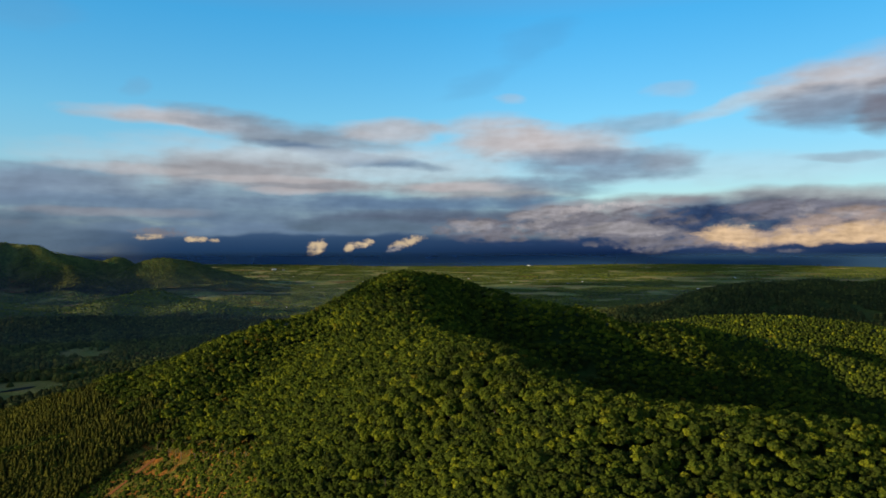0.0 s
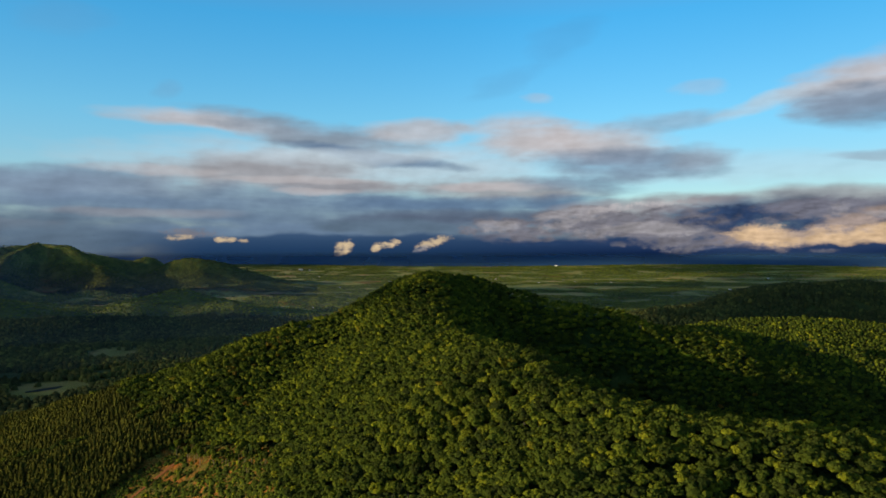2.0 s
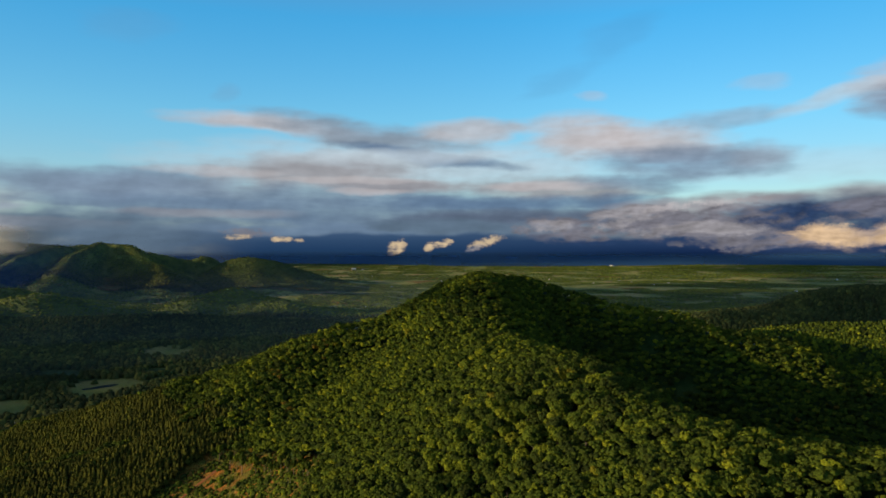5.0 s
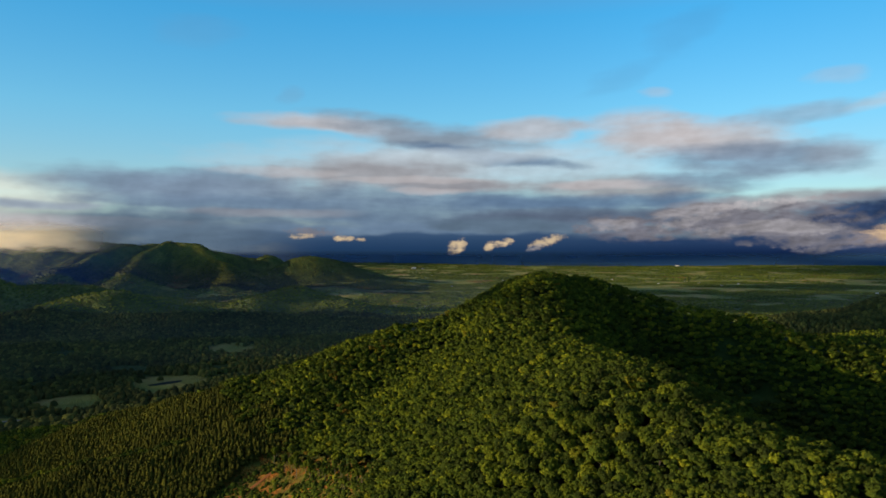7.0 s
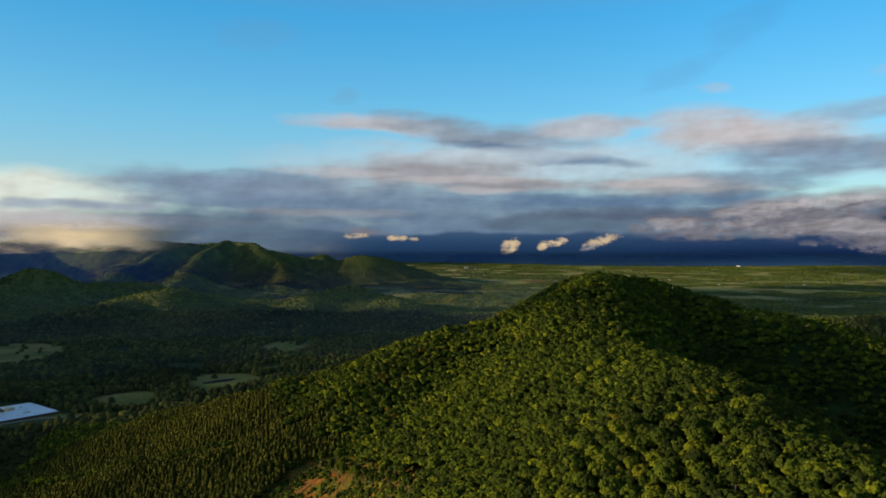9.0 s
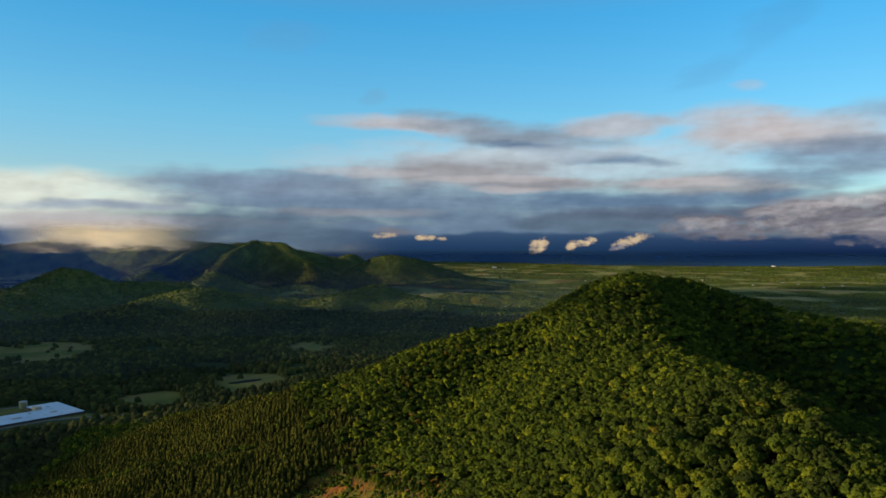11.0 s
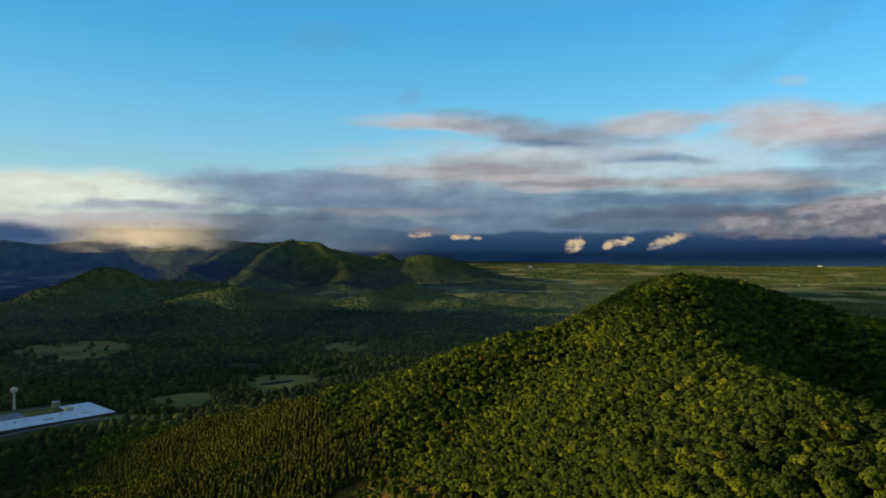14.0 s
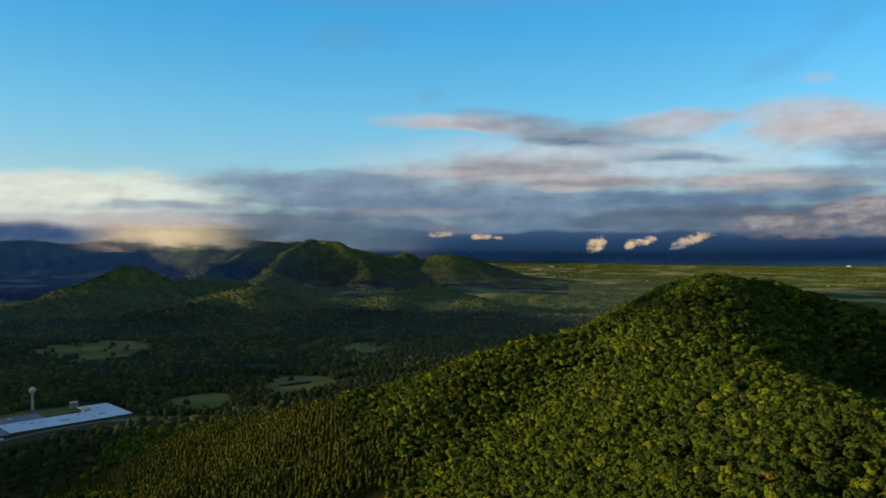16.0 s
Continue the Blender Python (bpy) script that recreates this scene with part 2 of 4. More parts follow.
bank(15.3, 1.33, 1.67, 0.40, "rose", 0.65, -0.18, small=True)
bank(17.5, 1.44, 1.13, 0.26, "rose", 0.7, 0.22, small=True)
bank(15.5, 0.40, 1.58, 0.31, "mauve", 0.8, 0.18, small=True)
bank(21.3, 1.28, 1.36, 0.34, "warm", 0.6, 0.21, small=True)
bank(22.9, 1.56, 1.35, 0.38, "warm", 0.65, small=True)
bank(24.3, 0.71, 1.25, 0.29, "warm", 0.6, -0.12, small=True)
bank(26.4, 1.43, 1.47, 0.41, "warm", 0.55, 0.16, small=True)
bank(27.9, 1.05, 1.70, 0.36, "warm", 0.6, small=True)
bank(29.5, 1.51, 1.51, 0.40, "warm", 0.55, small=True)
bank(31.1, 1.72, 1.41, 0.47, "warm", 0.55, small=True)
bank(27.2, 2.89, 0.89, 0.57, "rose", 0.6, small=True)
bank(29.8, 2.50, 1.59, 0.32, "rose", 0.6, small=True)
bank(22.5, 2.16, 1.27, 0.30, "mauve", 0.7, small=True)
STATE["sky"] = N.mix(N.step(EL, -0.6, -3.0), STATE["sky"], (0.02, 0.03, 0.03))
back = N.put("ShaderNodeBackground", i_0=STATE["sky"], i_1=0.68)
N.put("ShaderNodeOutputWorld", i_0=back)

# ---------------------------------------------------------------- materials


def material(name, build):
    m = bpy.data.materials.new(name)
    m.use_nodes = True
    n = Nodes(m.node_tree)
    build(n)
    return m


def surface(n, colour, rough=0.8, bump=None, strength=0.5, distance=0.3, metal=0.0, specular=0.3):
    b = n.tree.nodes.new("ShaderNodeBsdfPrincipled")
    n.feed(b.inputs["Base Color"], (*colour, 1) if isinstance(colour, tuple) else colour)
    n.feed(b.inputs["Roughness"], rough)
    n.feed(b.inputs["Metallic"], metal)
    n.feed(b.inputs["Specular IOR Level"], specular)
    if bump is not None:
        n.feed(b.inputs["Normal"], n.put("ShaderNodeBump", i_Strength=strength, i_Distance=distance, i_Height=bump))
    n.put("ShaderNodeOutputMaterial", i_0=b.outputs[0])


def foliage(dark, mid, light, autumn, share):
    """Leaves: a colour for each tree, another shift for each clump, painted shade in the gaps, some light passing
    through.
    """
    def build(n):
        tint = n.put("ShaderNodeAttribute", out=2, attribute_name="tint")
        own = n.put("ShaderNodeAttribute", out=2, attribute_name="own")
        tint = n.math("ADD", tint, n.math("MULTIPLY", own, n.math("SUBTRACT", n.put("ShaderNodeObjectInfo", out="Random"), 0.5)))
        isle = n.put("ShaderNodeNewGeometry", out="Random Per Island")
        pos = n.put("ShaderNodeNewGeometry", out=0)
        v = n.math("ADD", n.math("MULTIPLY", tint, 0.78), n.math("MULTIPLY", isle, 0.22))
        c = n.ramp(v, (0.12, dark), (0.5, mid), (0.92, light))
        patch = n.noise(pos, 0.018, 3)
        c = n.mix(n.math("MULTIPLY", n.step(patch, 0.52, 0.66), n.step(tint, 1.0 - share, 1.0)), c, autumn)
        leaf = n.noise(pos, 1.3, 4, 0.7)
        # shade between the leaves is painted in: noise darkens the colour
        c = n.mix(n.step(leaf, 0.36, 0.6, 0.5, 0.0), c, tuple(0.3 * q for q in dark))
        out_way = n.put("ShaderNodeVectorTransform", vector_type="NORMAL", convert_from="OBJECT", convert_to="WORLD",
                        i_0=n.put("ShaderNodeAttribute", out=1, attribute_name="outward"))
        face = n.put("ShaderNodeNewGeometry", out=1)
        both = n.put("ShaderNodeVectorMath", operation="MULTIPLY_ADD", i_0=out_way, i_1=(0.8, 0.8, 0.8), i_2=face)
        bump = n.put("ShaderNodeBump", i_Strength=0.8, i_Distance=0.6, i_Height=leaf, i_Normal=n.put("ShaderNodeVectorMath", operation="NORMALIZE", i_0=both))
        d = n.put("ShaderNodeBsdfDiffuse", i_0=c, i_Normal=bump)
        t = n.put("ShaderNodeBsdfTranslucent", i_0=n.mix(1.0, c, (1.0, 1.1, 0.5), "MULTIPLY"))
        sh = n.put("ShaderNodeMixShader", i_0=0.36, i_1=d, i_2=t)
        n.put("ShaderNodeOutputMaterial", i_0=sh)
    return build


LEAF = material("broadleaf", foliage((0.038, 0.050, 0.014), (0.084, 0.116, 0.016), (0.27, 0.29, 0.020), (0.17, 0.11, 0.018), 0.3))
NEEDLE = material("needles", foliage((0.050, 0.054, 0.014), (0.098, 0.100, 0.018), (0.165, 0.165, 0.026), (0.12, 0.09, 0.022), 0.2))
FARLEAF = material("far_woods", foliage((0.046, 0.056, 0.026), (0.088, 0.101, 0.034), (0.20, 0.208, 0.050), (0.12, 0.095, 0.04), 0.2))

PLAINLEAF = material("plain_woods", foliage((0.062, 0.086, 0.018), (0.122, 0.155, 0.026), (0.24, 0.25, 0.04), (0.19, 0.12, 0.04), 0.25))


def build_ground(n):
    pos = n.put("ShaderNodeNewGeometry", out=0)
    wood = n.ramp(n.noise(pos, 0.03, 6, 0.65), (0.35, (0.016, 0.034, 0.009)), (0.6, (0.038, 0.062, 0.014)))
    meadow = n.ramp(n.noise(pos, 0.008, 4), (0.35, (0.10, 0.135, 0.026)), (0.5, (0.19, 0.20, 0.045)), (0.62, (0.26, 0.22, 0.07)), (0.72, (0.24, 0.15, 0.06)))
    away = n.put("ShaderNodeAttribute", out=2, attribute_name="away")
    # paler ground colour with growing distance
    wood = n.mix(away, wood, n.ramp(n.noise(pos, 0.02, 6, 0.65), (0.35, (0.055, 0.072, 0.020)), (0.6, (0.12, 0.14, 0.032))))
    field = n.put("ShaderNodeAttribute", out=2, attribute_name="meadow")
    soil = n.put("ShaderNodeAttribute", out=2, attribute_name="soil")
    c = n.mix(field, wood, meadow)
    c = n.mix(soil, c, n.ramp(n.noise(pos, 0.075, 6, 0.62), (0.36, (0.070, 0.085, 0.012)), (0.50, (0.13, 0.09, 0.015)), (0.60, (0.25, 0.098, 0.016)), (0.75, (0.29, 0.09, 0.013))))
    h = n.noise(pos, 0.09, 5, 0.7)
    surface(n, c, 0.95, h, 1.0, 6.0, specular=0.1)


GROUND = material("ground", build_ground)

# ---------------------------------------------------------------- lie of the land


def lattice(ix, iy, seed):
    v = np.sin(ix * 127.1 + iy * 311.7 + seed * 74.7) * 43758.5453
    return v - np.floor(v)


def value_noise(x, y, size, seed=0):
    x, y = np.asarray(x, float) / size, np.asarray(y, float) / size
    ix, iy = np.floor(x), np.floor(y)
    u, v = x - ix, y - iy
    u, v = u * u * (3 - 2 * u), v * v * (3 - 2 * v)
    a, b = lattice(ix, iy, seed), lattice(ix + 1, iy, seed)
    c, d = lattice(ix, iy + 1, seed), lattice(ix + 1, iy + 1, seed)
    return (a + (b - a) * u) * (1 - v) + (c + (d - c) * u) * v - 0.5


def ridge(x, y, nodes, power=1.8):
    """Height of a ridge along a crest. Each node: x, y, height, half-width to the left of the way and to the right."""
    best = np.zeros_like(x)
    for (x0, y0, z0, l0, r0), (x1, y1, z1, l1, r1) in zip(nodes, nodes[1:]):
        dx, dy = x1 - x0, y1 - y0
        t = np.clip(((x - x0) * dx + (y - y0) * dy) / (dx * dx + dy * dy), 0, 1)
        ex, ey = x - x0 - t * dx, y - y0 - t * dy
        d = np.hypot(ex, ey)
        blend = 0.5 + 0.5 * np.tanh((dx * ey - dy * ex) / np.hypot(dx, dy) / 25.0)
        w = (l0 + (l1 - l0) * t) * blend + (r0 + (r1 - r0) * t) * (1 - blend)
        best = np.maximum(best, (z0 + (z1 - z0) * t) * np.exp(-(d / w) ** power))
    return best


def knoll(x, y, cx, cy, h, rx, ry, turn=0.0):
    c, s = math.cos(radians(turn)), math.sin(radians(turn))
    u, v = (x - cx) * c + (y - cy) * s, -(x - cx) * s + (y - cy) * c
    return h * np.exp(-((u / rx) ** 2 + (v / ry) ** 2))


MAIN_CREST = [(430, 250, 136, 150, 150), (190, 300, 145, 130, 150), (135, 309, 150, 141, 157), (84, 327, 150, 187, 162), (50, 384, 151, 146, 138), (32, 447, 159, 191, 124),
              (12, 530, 154, 195, 127), (-22, 629, 155, 221, 141), (-41, 726, 195, 160, 153), (-42, 812, 195, 201, 188), (-50, 916, 183, 251, 182), (-30, 1120, 80, 200, 200)]
WEST_SPUR = [(-38, 801, 183, 152, 158), (-107, 743, 165, 136, 135), (-197, 720, 137, 191, 130), (-300, 686, 101, 122, 160), (-376, 715, 77, 110, 197), (-449, 735, 57, 117, 133),
             (-580, 744, 18, 135, 157), (-780, 800, 8, 120, 150)]
PINE_SPUR = [(-173, 714, 146, 104, 83), (-262, 603, 81, 104, 97), (-310, 577, 66, 78, 98), (-388, 572, 49, 69, 80), (-479, 589, 22, 78, 98), (-599, 615, 3, 90, 100)]
EAST_RIDGE = [(3, 827, 190, 153, 144), (97, 802, 166, 109, 117), (153, 793, 161, 104, 110), (205, 790, 141, 111, 132), (255, 783, 132, 112, 125), (300, 780, 112, 105, 120), (345, 768, 88, 95, 110), (400, 745, 50, 90, 100)]
FAR_EAST_RIDGE = [(150, 990, 118, 80, 100), (230, 950, 122, 80, 100), (300, 925, 126, 80, 120), (351, 915, 124, 80, 130), (392, 895, 118, 80, 130), (440, 860, 106, 80, 120), (490, 815, 88, 80, 110), (540, 770, 62, 80, 100)]
LAST_EAST_RIDGE = [(300, 1180, 92, 80, 160), (420, 1120, 116, 90, 150), (500, 1080, 121, 90, 150), (560, 1060, 119, 90, 150), (620, 1035, 113, 90, 150), (690, 980, 102, 90, 160)]
WEST_RANGE = [(-6900, 4200, 180, 700, 300), (-6100, 5000, 330, 500, 300), (-5500, 5350, 330, 420, 280), (-4900, 5250, 300, 420, 260), (-4364, 5000, 290, 400, 250),
              (-3856, 4800, 300, 380, 240), (-3406, 4760, 322, 360, 230), (-3123, 5150, 303, 340, 220), (-2988, 5450, 238, 320, 220), (-2872, 5831, 196, 300, 240), (-2500, 6300, 110, 300, 300)]
WEST_SPURS = [[(-3183, 4728, 290, 230, 300), (-3095, 4301, 240, 220, 300), (-2996, 3877, 165, 210, 300), (-2761, 3297, 80, 220, 280), (-2608, 2983, 40, 220, 240)],
              [(-2982, 4858, 310, 200, 260), (-2894, 4440, 238, 190, 260), (-2681, 3982, 155, 190, 260), (-2379, 3461, 80, 200, 240)],
              [(-3008, 5075, 315, 200, 280), (-2706, 4788, 285, 200, 280), (-2340, 4420, 185, 210, 260), (-2051, 4005, 85, 220, 240)]]
VALLEY_HILLS = [[(-2060, 1800, 50, 170, 170), (-2210, 2102, 108, 190, 180), (-2311, 2355, 158, 230, 200), (-2324, 2617, 108, 240, 200), (-2250, 2950, 70, 260, 220)],
                [(-1594, 1900, 50, 150, 160), (-1672, 2183, 76, 190, 180), (-1557, 2206, 98, 200, 170), (-1481, 2317, 62, 190, 170)],
                [(-1180, 2480, 52, 170, 160), (-1069, 2642, 94, 190, 190), (-980, 2600, 66, 180, 170), (-843, 2512, 52, 160, 150)],
                [(-1342, 1990, 26, 160, 140), (-1141, 2055, 38, 160, 140), (-1000, 2120, 24, 150, 130)]]


def land(x, y):
    """Height of the bare ground, metres above the valley floor."""
    x, y = np.asarray(x, float), np.asarray(y, float)
    run, out = np.degrees(np.arctan2(x, y)) * 75, np.hypot(x, y) * 0.22      # spurs run out towards the valley
    parts = [ridge(x, y, MAIN_CREST), ridge(x, y, WEST_SPUR), ridge(x, y, PINE_SPUR), ridge(x, y, EAST_RIDGE), ridge(x, y, FAR_EAST_RIDGE), ridge(x, y, LAST_EAST_RIDGE), ridge(x, y, WEST_RANGE, 1.6) * (0.95 + 0.22 * value_noise(run, out, 330, 23) + 0.10 * value_noise(run, out, 150, 24))]
    far = [*[ridge(x, y, q, 1.6) for q in WEST_SPURS], *[ridge(x, y, q, 1.7) for q in VALLEY_HILLS], knoll(x, y, -2715, 5906, 212, 230, 300, 25),
           knoll(x, y, -2000, 5090, 180, 330, 700, 21) + knoll(x, y, -1660, 5230, 55, 420, 600, 18),
           knoll(x, y, -1500, 3960, 40, 420, 230, -10), knoll(x, y, -1100, 3500, 24, 380, 200),
           knoll(x, y, 1400, 2240, 132, 430, 330) + knoll(x, y, 850, 2060, 88, 380, 260), knoll(x, y, 600, 1900, 70, 300, 220), knoll(x, y, 2100, 2300, 150, 500, 400)]
    carve = 1.0 + 0.20 * value_noise(run, out, 260, 21) + 0.16 * value_noise(run, out, 110, 22)
    parts += [p * carve for p in far]
    total = sum(np.exp(np.minimum(p, 500) / 7.0) - 1 for p in parts)
    h = 7.0 * np.log1p(total)
    rough = value_noise(x, y, 160, 1) * 0.6 + value_noise(x, y, 70, 2) * 0.3 + value_noise(x, y, 420, 3)
    r = np.hypot(x, y)
    h = h + rough * np.clip(6 + h * 0.06, 0, 16) * (0.45 + 0.55 * np.clip((r - 1100) / 500, 0, 1))
    roll = np.clip((r - 1900) / 900, 0, 1) * np.clip((6500 - r) / 2500, 0, 1) * np.clip(1.15 - (x + 500) / 1800, 0.3, 1)
    h = h + roll * np.clip(0.25 + value_noise(run, out * 1.6, 130, 43) + 0.5 * value_noise(run, out * 1.6, 60, 44), 0, 1.2) * 20
    s = np.clip((r - 1700) / 2800, 0, 1)
    return h - 32 * s * s * (3 - 2 * s) + np.clip((r - 6000) / 8000, 0, 1) * 22


def squeeze(x, y, z):
    """Beyond 3 km the country is drawn in towards the middle, so that twenty kilometres fit into five."""
    x, y, z = np.asarray(x, float), np.asarray(y, float), np.asarray(z, float)
    r = np.maximum(np.hypot(x, y), 1e-6)
    near = np.where(r > 3000, 3000 + 2000 * (1 - np.exp(-(r - 3000) / 4500)), r)
    k = near / r
    return x * k, y * k, 228 + (z - 228) * k


def meadows(x, y):
    """Where the valley is grass: 0 to 1."""
    f = np.zeros_like(x)
    for cx, cy, rx, ry, turn in ((-690, 1160, 88, 62, 124), (-785, 1562, 95, 55, 118), (-738, 987, 62, 55, 130), (-1300, 1305, 185, 125, 138), (-895, 835, 62, 30, 60), (-700, 880, 90, 16, 20)):
        c, s = math.cos(radians(turn)), math.sin(radians(turn))
        u, v = ((x - cx) * c + (y - cy) * s) / rx, (-(x - cx) * s + (y - cy) * c) / ry
        q = u * u + v * v + 0.7 * value_noise(x, y, 30, 5) + 0.8 * value_noise(x, y, 85, 15)
        f = np.maximum(f, np.clip((1.05 - q) * 4, 0, 0.7))
    far = np.hypot(x, y) > 2300
    open_land = np.clip((np.hypot(x, y) - 2300) / 2500, 0, 1)
    f = np.maximum(f, far * np.clip((value_noise(x, y, 300, 6) + value_noise(x, y, 130, 7) * 0.6 - 0.24 + 0.2 * open_land) * 6, 0, 0.35 + 0.65 * open_land) * np.clip((25 - land(x, y)) / 25, 0, 1))
    return f


def clearing(x, y):
    """The felled slope in the hollow of the near mountain: above 0 inside."""
    west = (x + 228) * 0.894 - (y - 572) * 0.447
    east = -(x + 228) * 0.615 - (y - 572) * 0.789
    right = -142 + (505 - y) * 0.29 - x
    return np.minimum(np.minimum(west, east), np.minimum(right, y - 360)) / 20 + 0.3 + 0.6 * value_noise(x, y, 26, 8) + 0.5 * value_noise(x, y, 9, 18)


def link(name, verts, faces, mat, smooth=False, attributes=None):
    me = bpy.data.meshes.new(name)
    me.vertices.add(len(verts))
    me.vertices.foreach_set("co", np.ascontiguousarray(verts, np.float32).ravel())
    n, k = faces.shape
    me.loops.add(n * k)
    me.loops.foreach_set("vertex_index", np.ascontiguousarray(faces, np.int32).ravel())
    me.polygons.add(n)
    me.polygons.foreach_set("loop_start", np.arange(0, n * k, k, dtype=np.int32))
    for key, values in (attributes or {}).items():
        values = np.ascontiguousarray(values, np.float32)
        a = me.attributes.new(key, "FLOAT_VECTOR" if values.ndim == 2 else "FLOAT", "POINT")
        a.data.foreach_set("vector" if values.ndim == 2 else "value", values.ravel())
    me.update(calc_edges=True)
    me.polygons.foreach_set("use_smooth", np.full(n, smooth))
    me.materials.append(mat)
    return new(name, me)


def make_ground():
    ang = np.radians(np.concatenate([np.arange(-72, 52, 0.4), np.arange(52, 288, 4.0)]))
    rad = np.concatenate([[0.3, 15], np.arange(40, 1300, 9.0), 1300 * (13500 / 1300) ** np.linspace(0, 1, 190)])
    a, r = np.meshgrid(ang, rad)
    x, y = (r * np.sin(a)).ravel(), (r * np.cos(a)).ravel()
    z = land(x, y)
    field, soil = meadows(x, y), np.clip(clearing(x, y) * 6 + 2.0, 0, 1)
    far = np.hypot(x, y)
    soil = np.maximum(soil, (far > 2600) * np.clip((value_noise(x, y, 260, 11) + 0.4 * value_noise(x, y, 90, 13) - 0.30) * 10, 0, 1) * np.clip((60 - z) / 30, 0, 1))
    v = np.stack(squeeze(x, y, z), 1)
    na, nr = len(ang), len(rad)
    i, j = np.meshgrid(np.arange(nr - 1), np.arange(na), indexing="ij")
    k = (j + 1) % na
    quads = np.stack([i * na + j, (i + 1) * na + j, (i + 1) * na + k, i * na + k], -1).reshape(-1, 4)[:, ::-1]
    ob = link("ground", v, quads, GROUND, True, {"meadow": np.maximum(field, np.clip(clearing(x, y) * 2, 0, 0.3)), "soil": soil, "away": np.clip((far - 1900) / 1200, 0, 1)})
    return tagged(ob, "wooded hills, valley and wide farmed plain under evening light", "ground", kind="structure")


ground = make_ground()

# ---------------------------------------------------------------- woods
rng = np.random.default_rng(4)
ICO = bmesh.new()
bmesh.ops.create_icosphere(ICO, subdivisions=1, radius=1.0)
ICO_V, ICO_F = np.array([v.co[:] for v in ICO.verts]), np.array([[v.index for v in f.verts] for f in ICO.faces])
ICO.free()


def unit(v):
    return v / np.maximum(np.linalg.norm(v, axis=-1, keepdims=True), 1e-6)


def crown_shape(tufts, size, lobes, seed):
    """Unit crown, radius about 1, z from 0 to about 1.5: boughs as rounded lobes, each roofed with small sprays of leaves.
    Gives corners, triangles and the way each corner faces."""
    g = np.random.default_rng(seed)
    k = np.arange(lobes) + 0.5
    up = 1 - 0.95 * k / lobes
    turn = k * 2.39996 + g.uniform(0, 6)
    flat = np.sqrt(1 - up * up)
    lc = np.stack([0.58 * flat * np.cos(turn), 0.58 * flat * np.sin(turn), 0.55 + 0.5 * up], 1) * g.uniform(0.85, 1.15, (lobes, 1))
    lr = g.uniform(0.40, 0.56, lobes)
    mid = np.array([0, 0, 0.5])
    core = ICO_V * g.uniform(0.6, 0.8, (12, 1)) + mid
    vs, fs, ns, base = [core], [ICO_F], [unit(core - mid)], 12
    made = 0
    while made < tufts:
        m = g.integers(0, lobes)
        way = unit(g.normal(size=3) + 0.9 * unit(lc[m] - mid) + np.array([0, 0, 0.35]))
        p = lc[m] + way * lr[m]
        if any(np.linalg.norm(p - lc[q]) < lr[q] * 0.86 for q in range(lobes) if q != m):
            if g.random() < 0.85:
                continue
        a = unit(np.cross(way, g.normal(size=3)))
        b = np.cross(way, a)
        w = size * g.uniform(0.75, 1.3)
        rim = [p + w * (a * math.cos(q) + b * math.sin(q)) * g.uniform(0.7, 1.25) - way * w * g.uniform(0.2, 0.75) for q in (0, 1.571, 3.142, 4.712)]
        vs.append(np.array([p + way * w * 0.35] + rim))
        fs.append(np.array([(0, 1, 2), (0, 2, 3), (0, 3, 4), (0, 4, 1)]) + base)
        facing = unit(0.62 * way + 0.38 * unit(p - mid))
        ns.append(np.repeat(facing[None], 5, 0))
        base += 5
        made += 1
    return np.concatenate(vs), np.concatenate(fs), np.concatenate(ns)


def clump_shape(seed):
    """A far tree: one uneven dome of leaves."""
    g = np.random.default_rng(seed)
    k = np.arange(5) * 1.2566
    high = np.stack([0.68 * np.cos(k), 0.68 * np.sin(k), np.full(5, 1.08)], 1)
    wide = np.stack([1.02 * np.cos(k + 0.63), 1.02 * np.sin(k + 0.63), np.full(5, -0.35)], 1)
    v = np.vstack([[(0.1, 0, 1.42)], high, wide]) * g.uniform(0.78, 1.18, (11, 1))
    f = [(0, 1 + q, 1 + (q + 1) % 5) for q in range(5)] + [(1 + q, 6 + q, 1 + (q + 1) % 5) for q in range(5)] + [(1 + (q + 1) % 5, 6 + q, 6 + (q + 1) % 5) for q in range(5)]
    return v, np.array(f), unit(v - np.array([0, 0, 0.4]))


def speck_shape(seed):
    g = np.random.default_rng(seed)
    v = np.array([(1.1, 0, 0.0), (-0.55, 0.95, 0.0), (-0.55, -0.95, 0.0), (0.1, 0, 0.85)]) * g.uniform(0.75, 1.2, (4, 1))
    return v, np.array([(0, 1, 3), (1, 2, 3), (2, 0, 3)]), unit(v - np.array([0, 0, 0.3]))


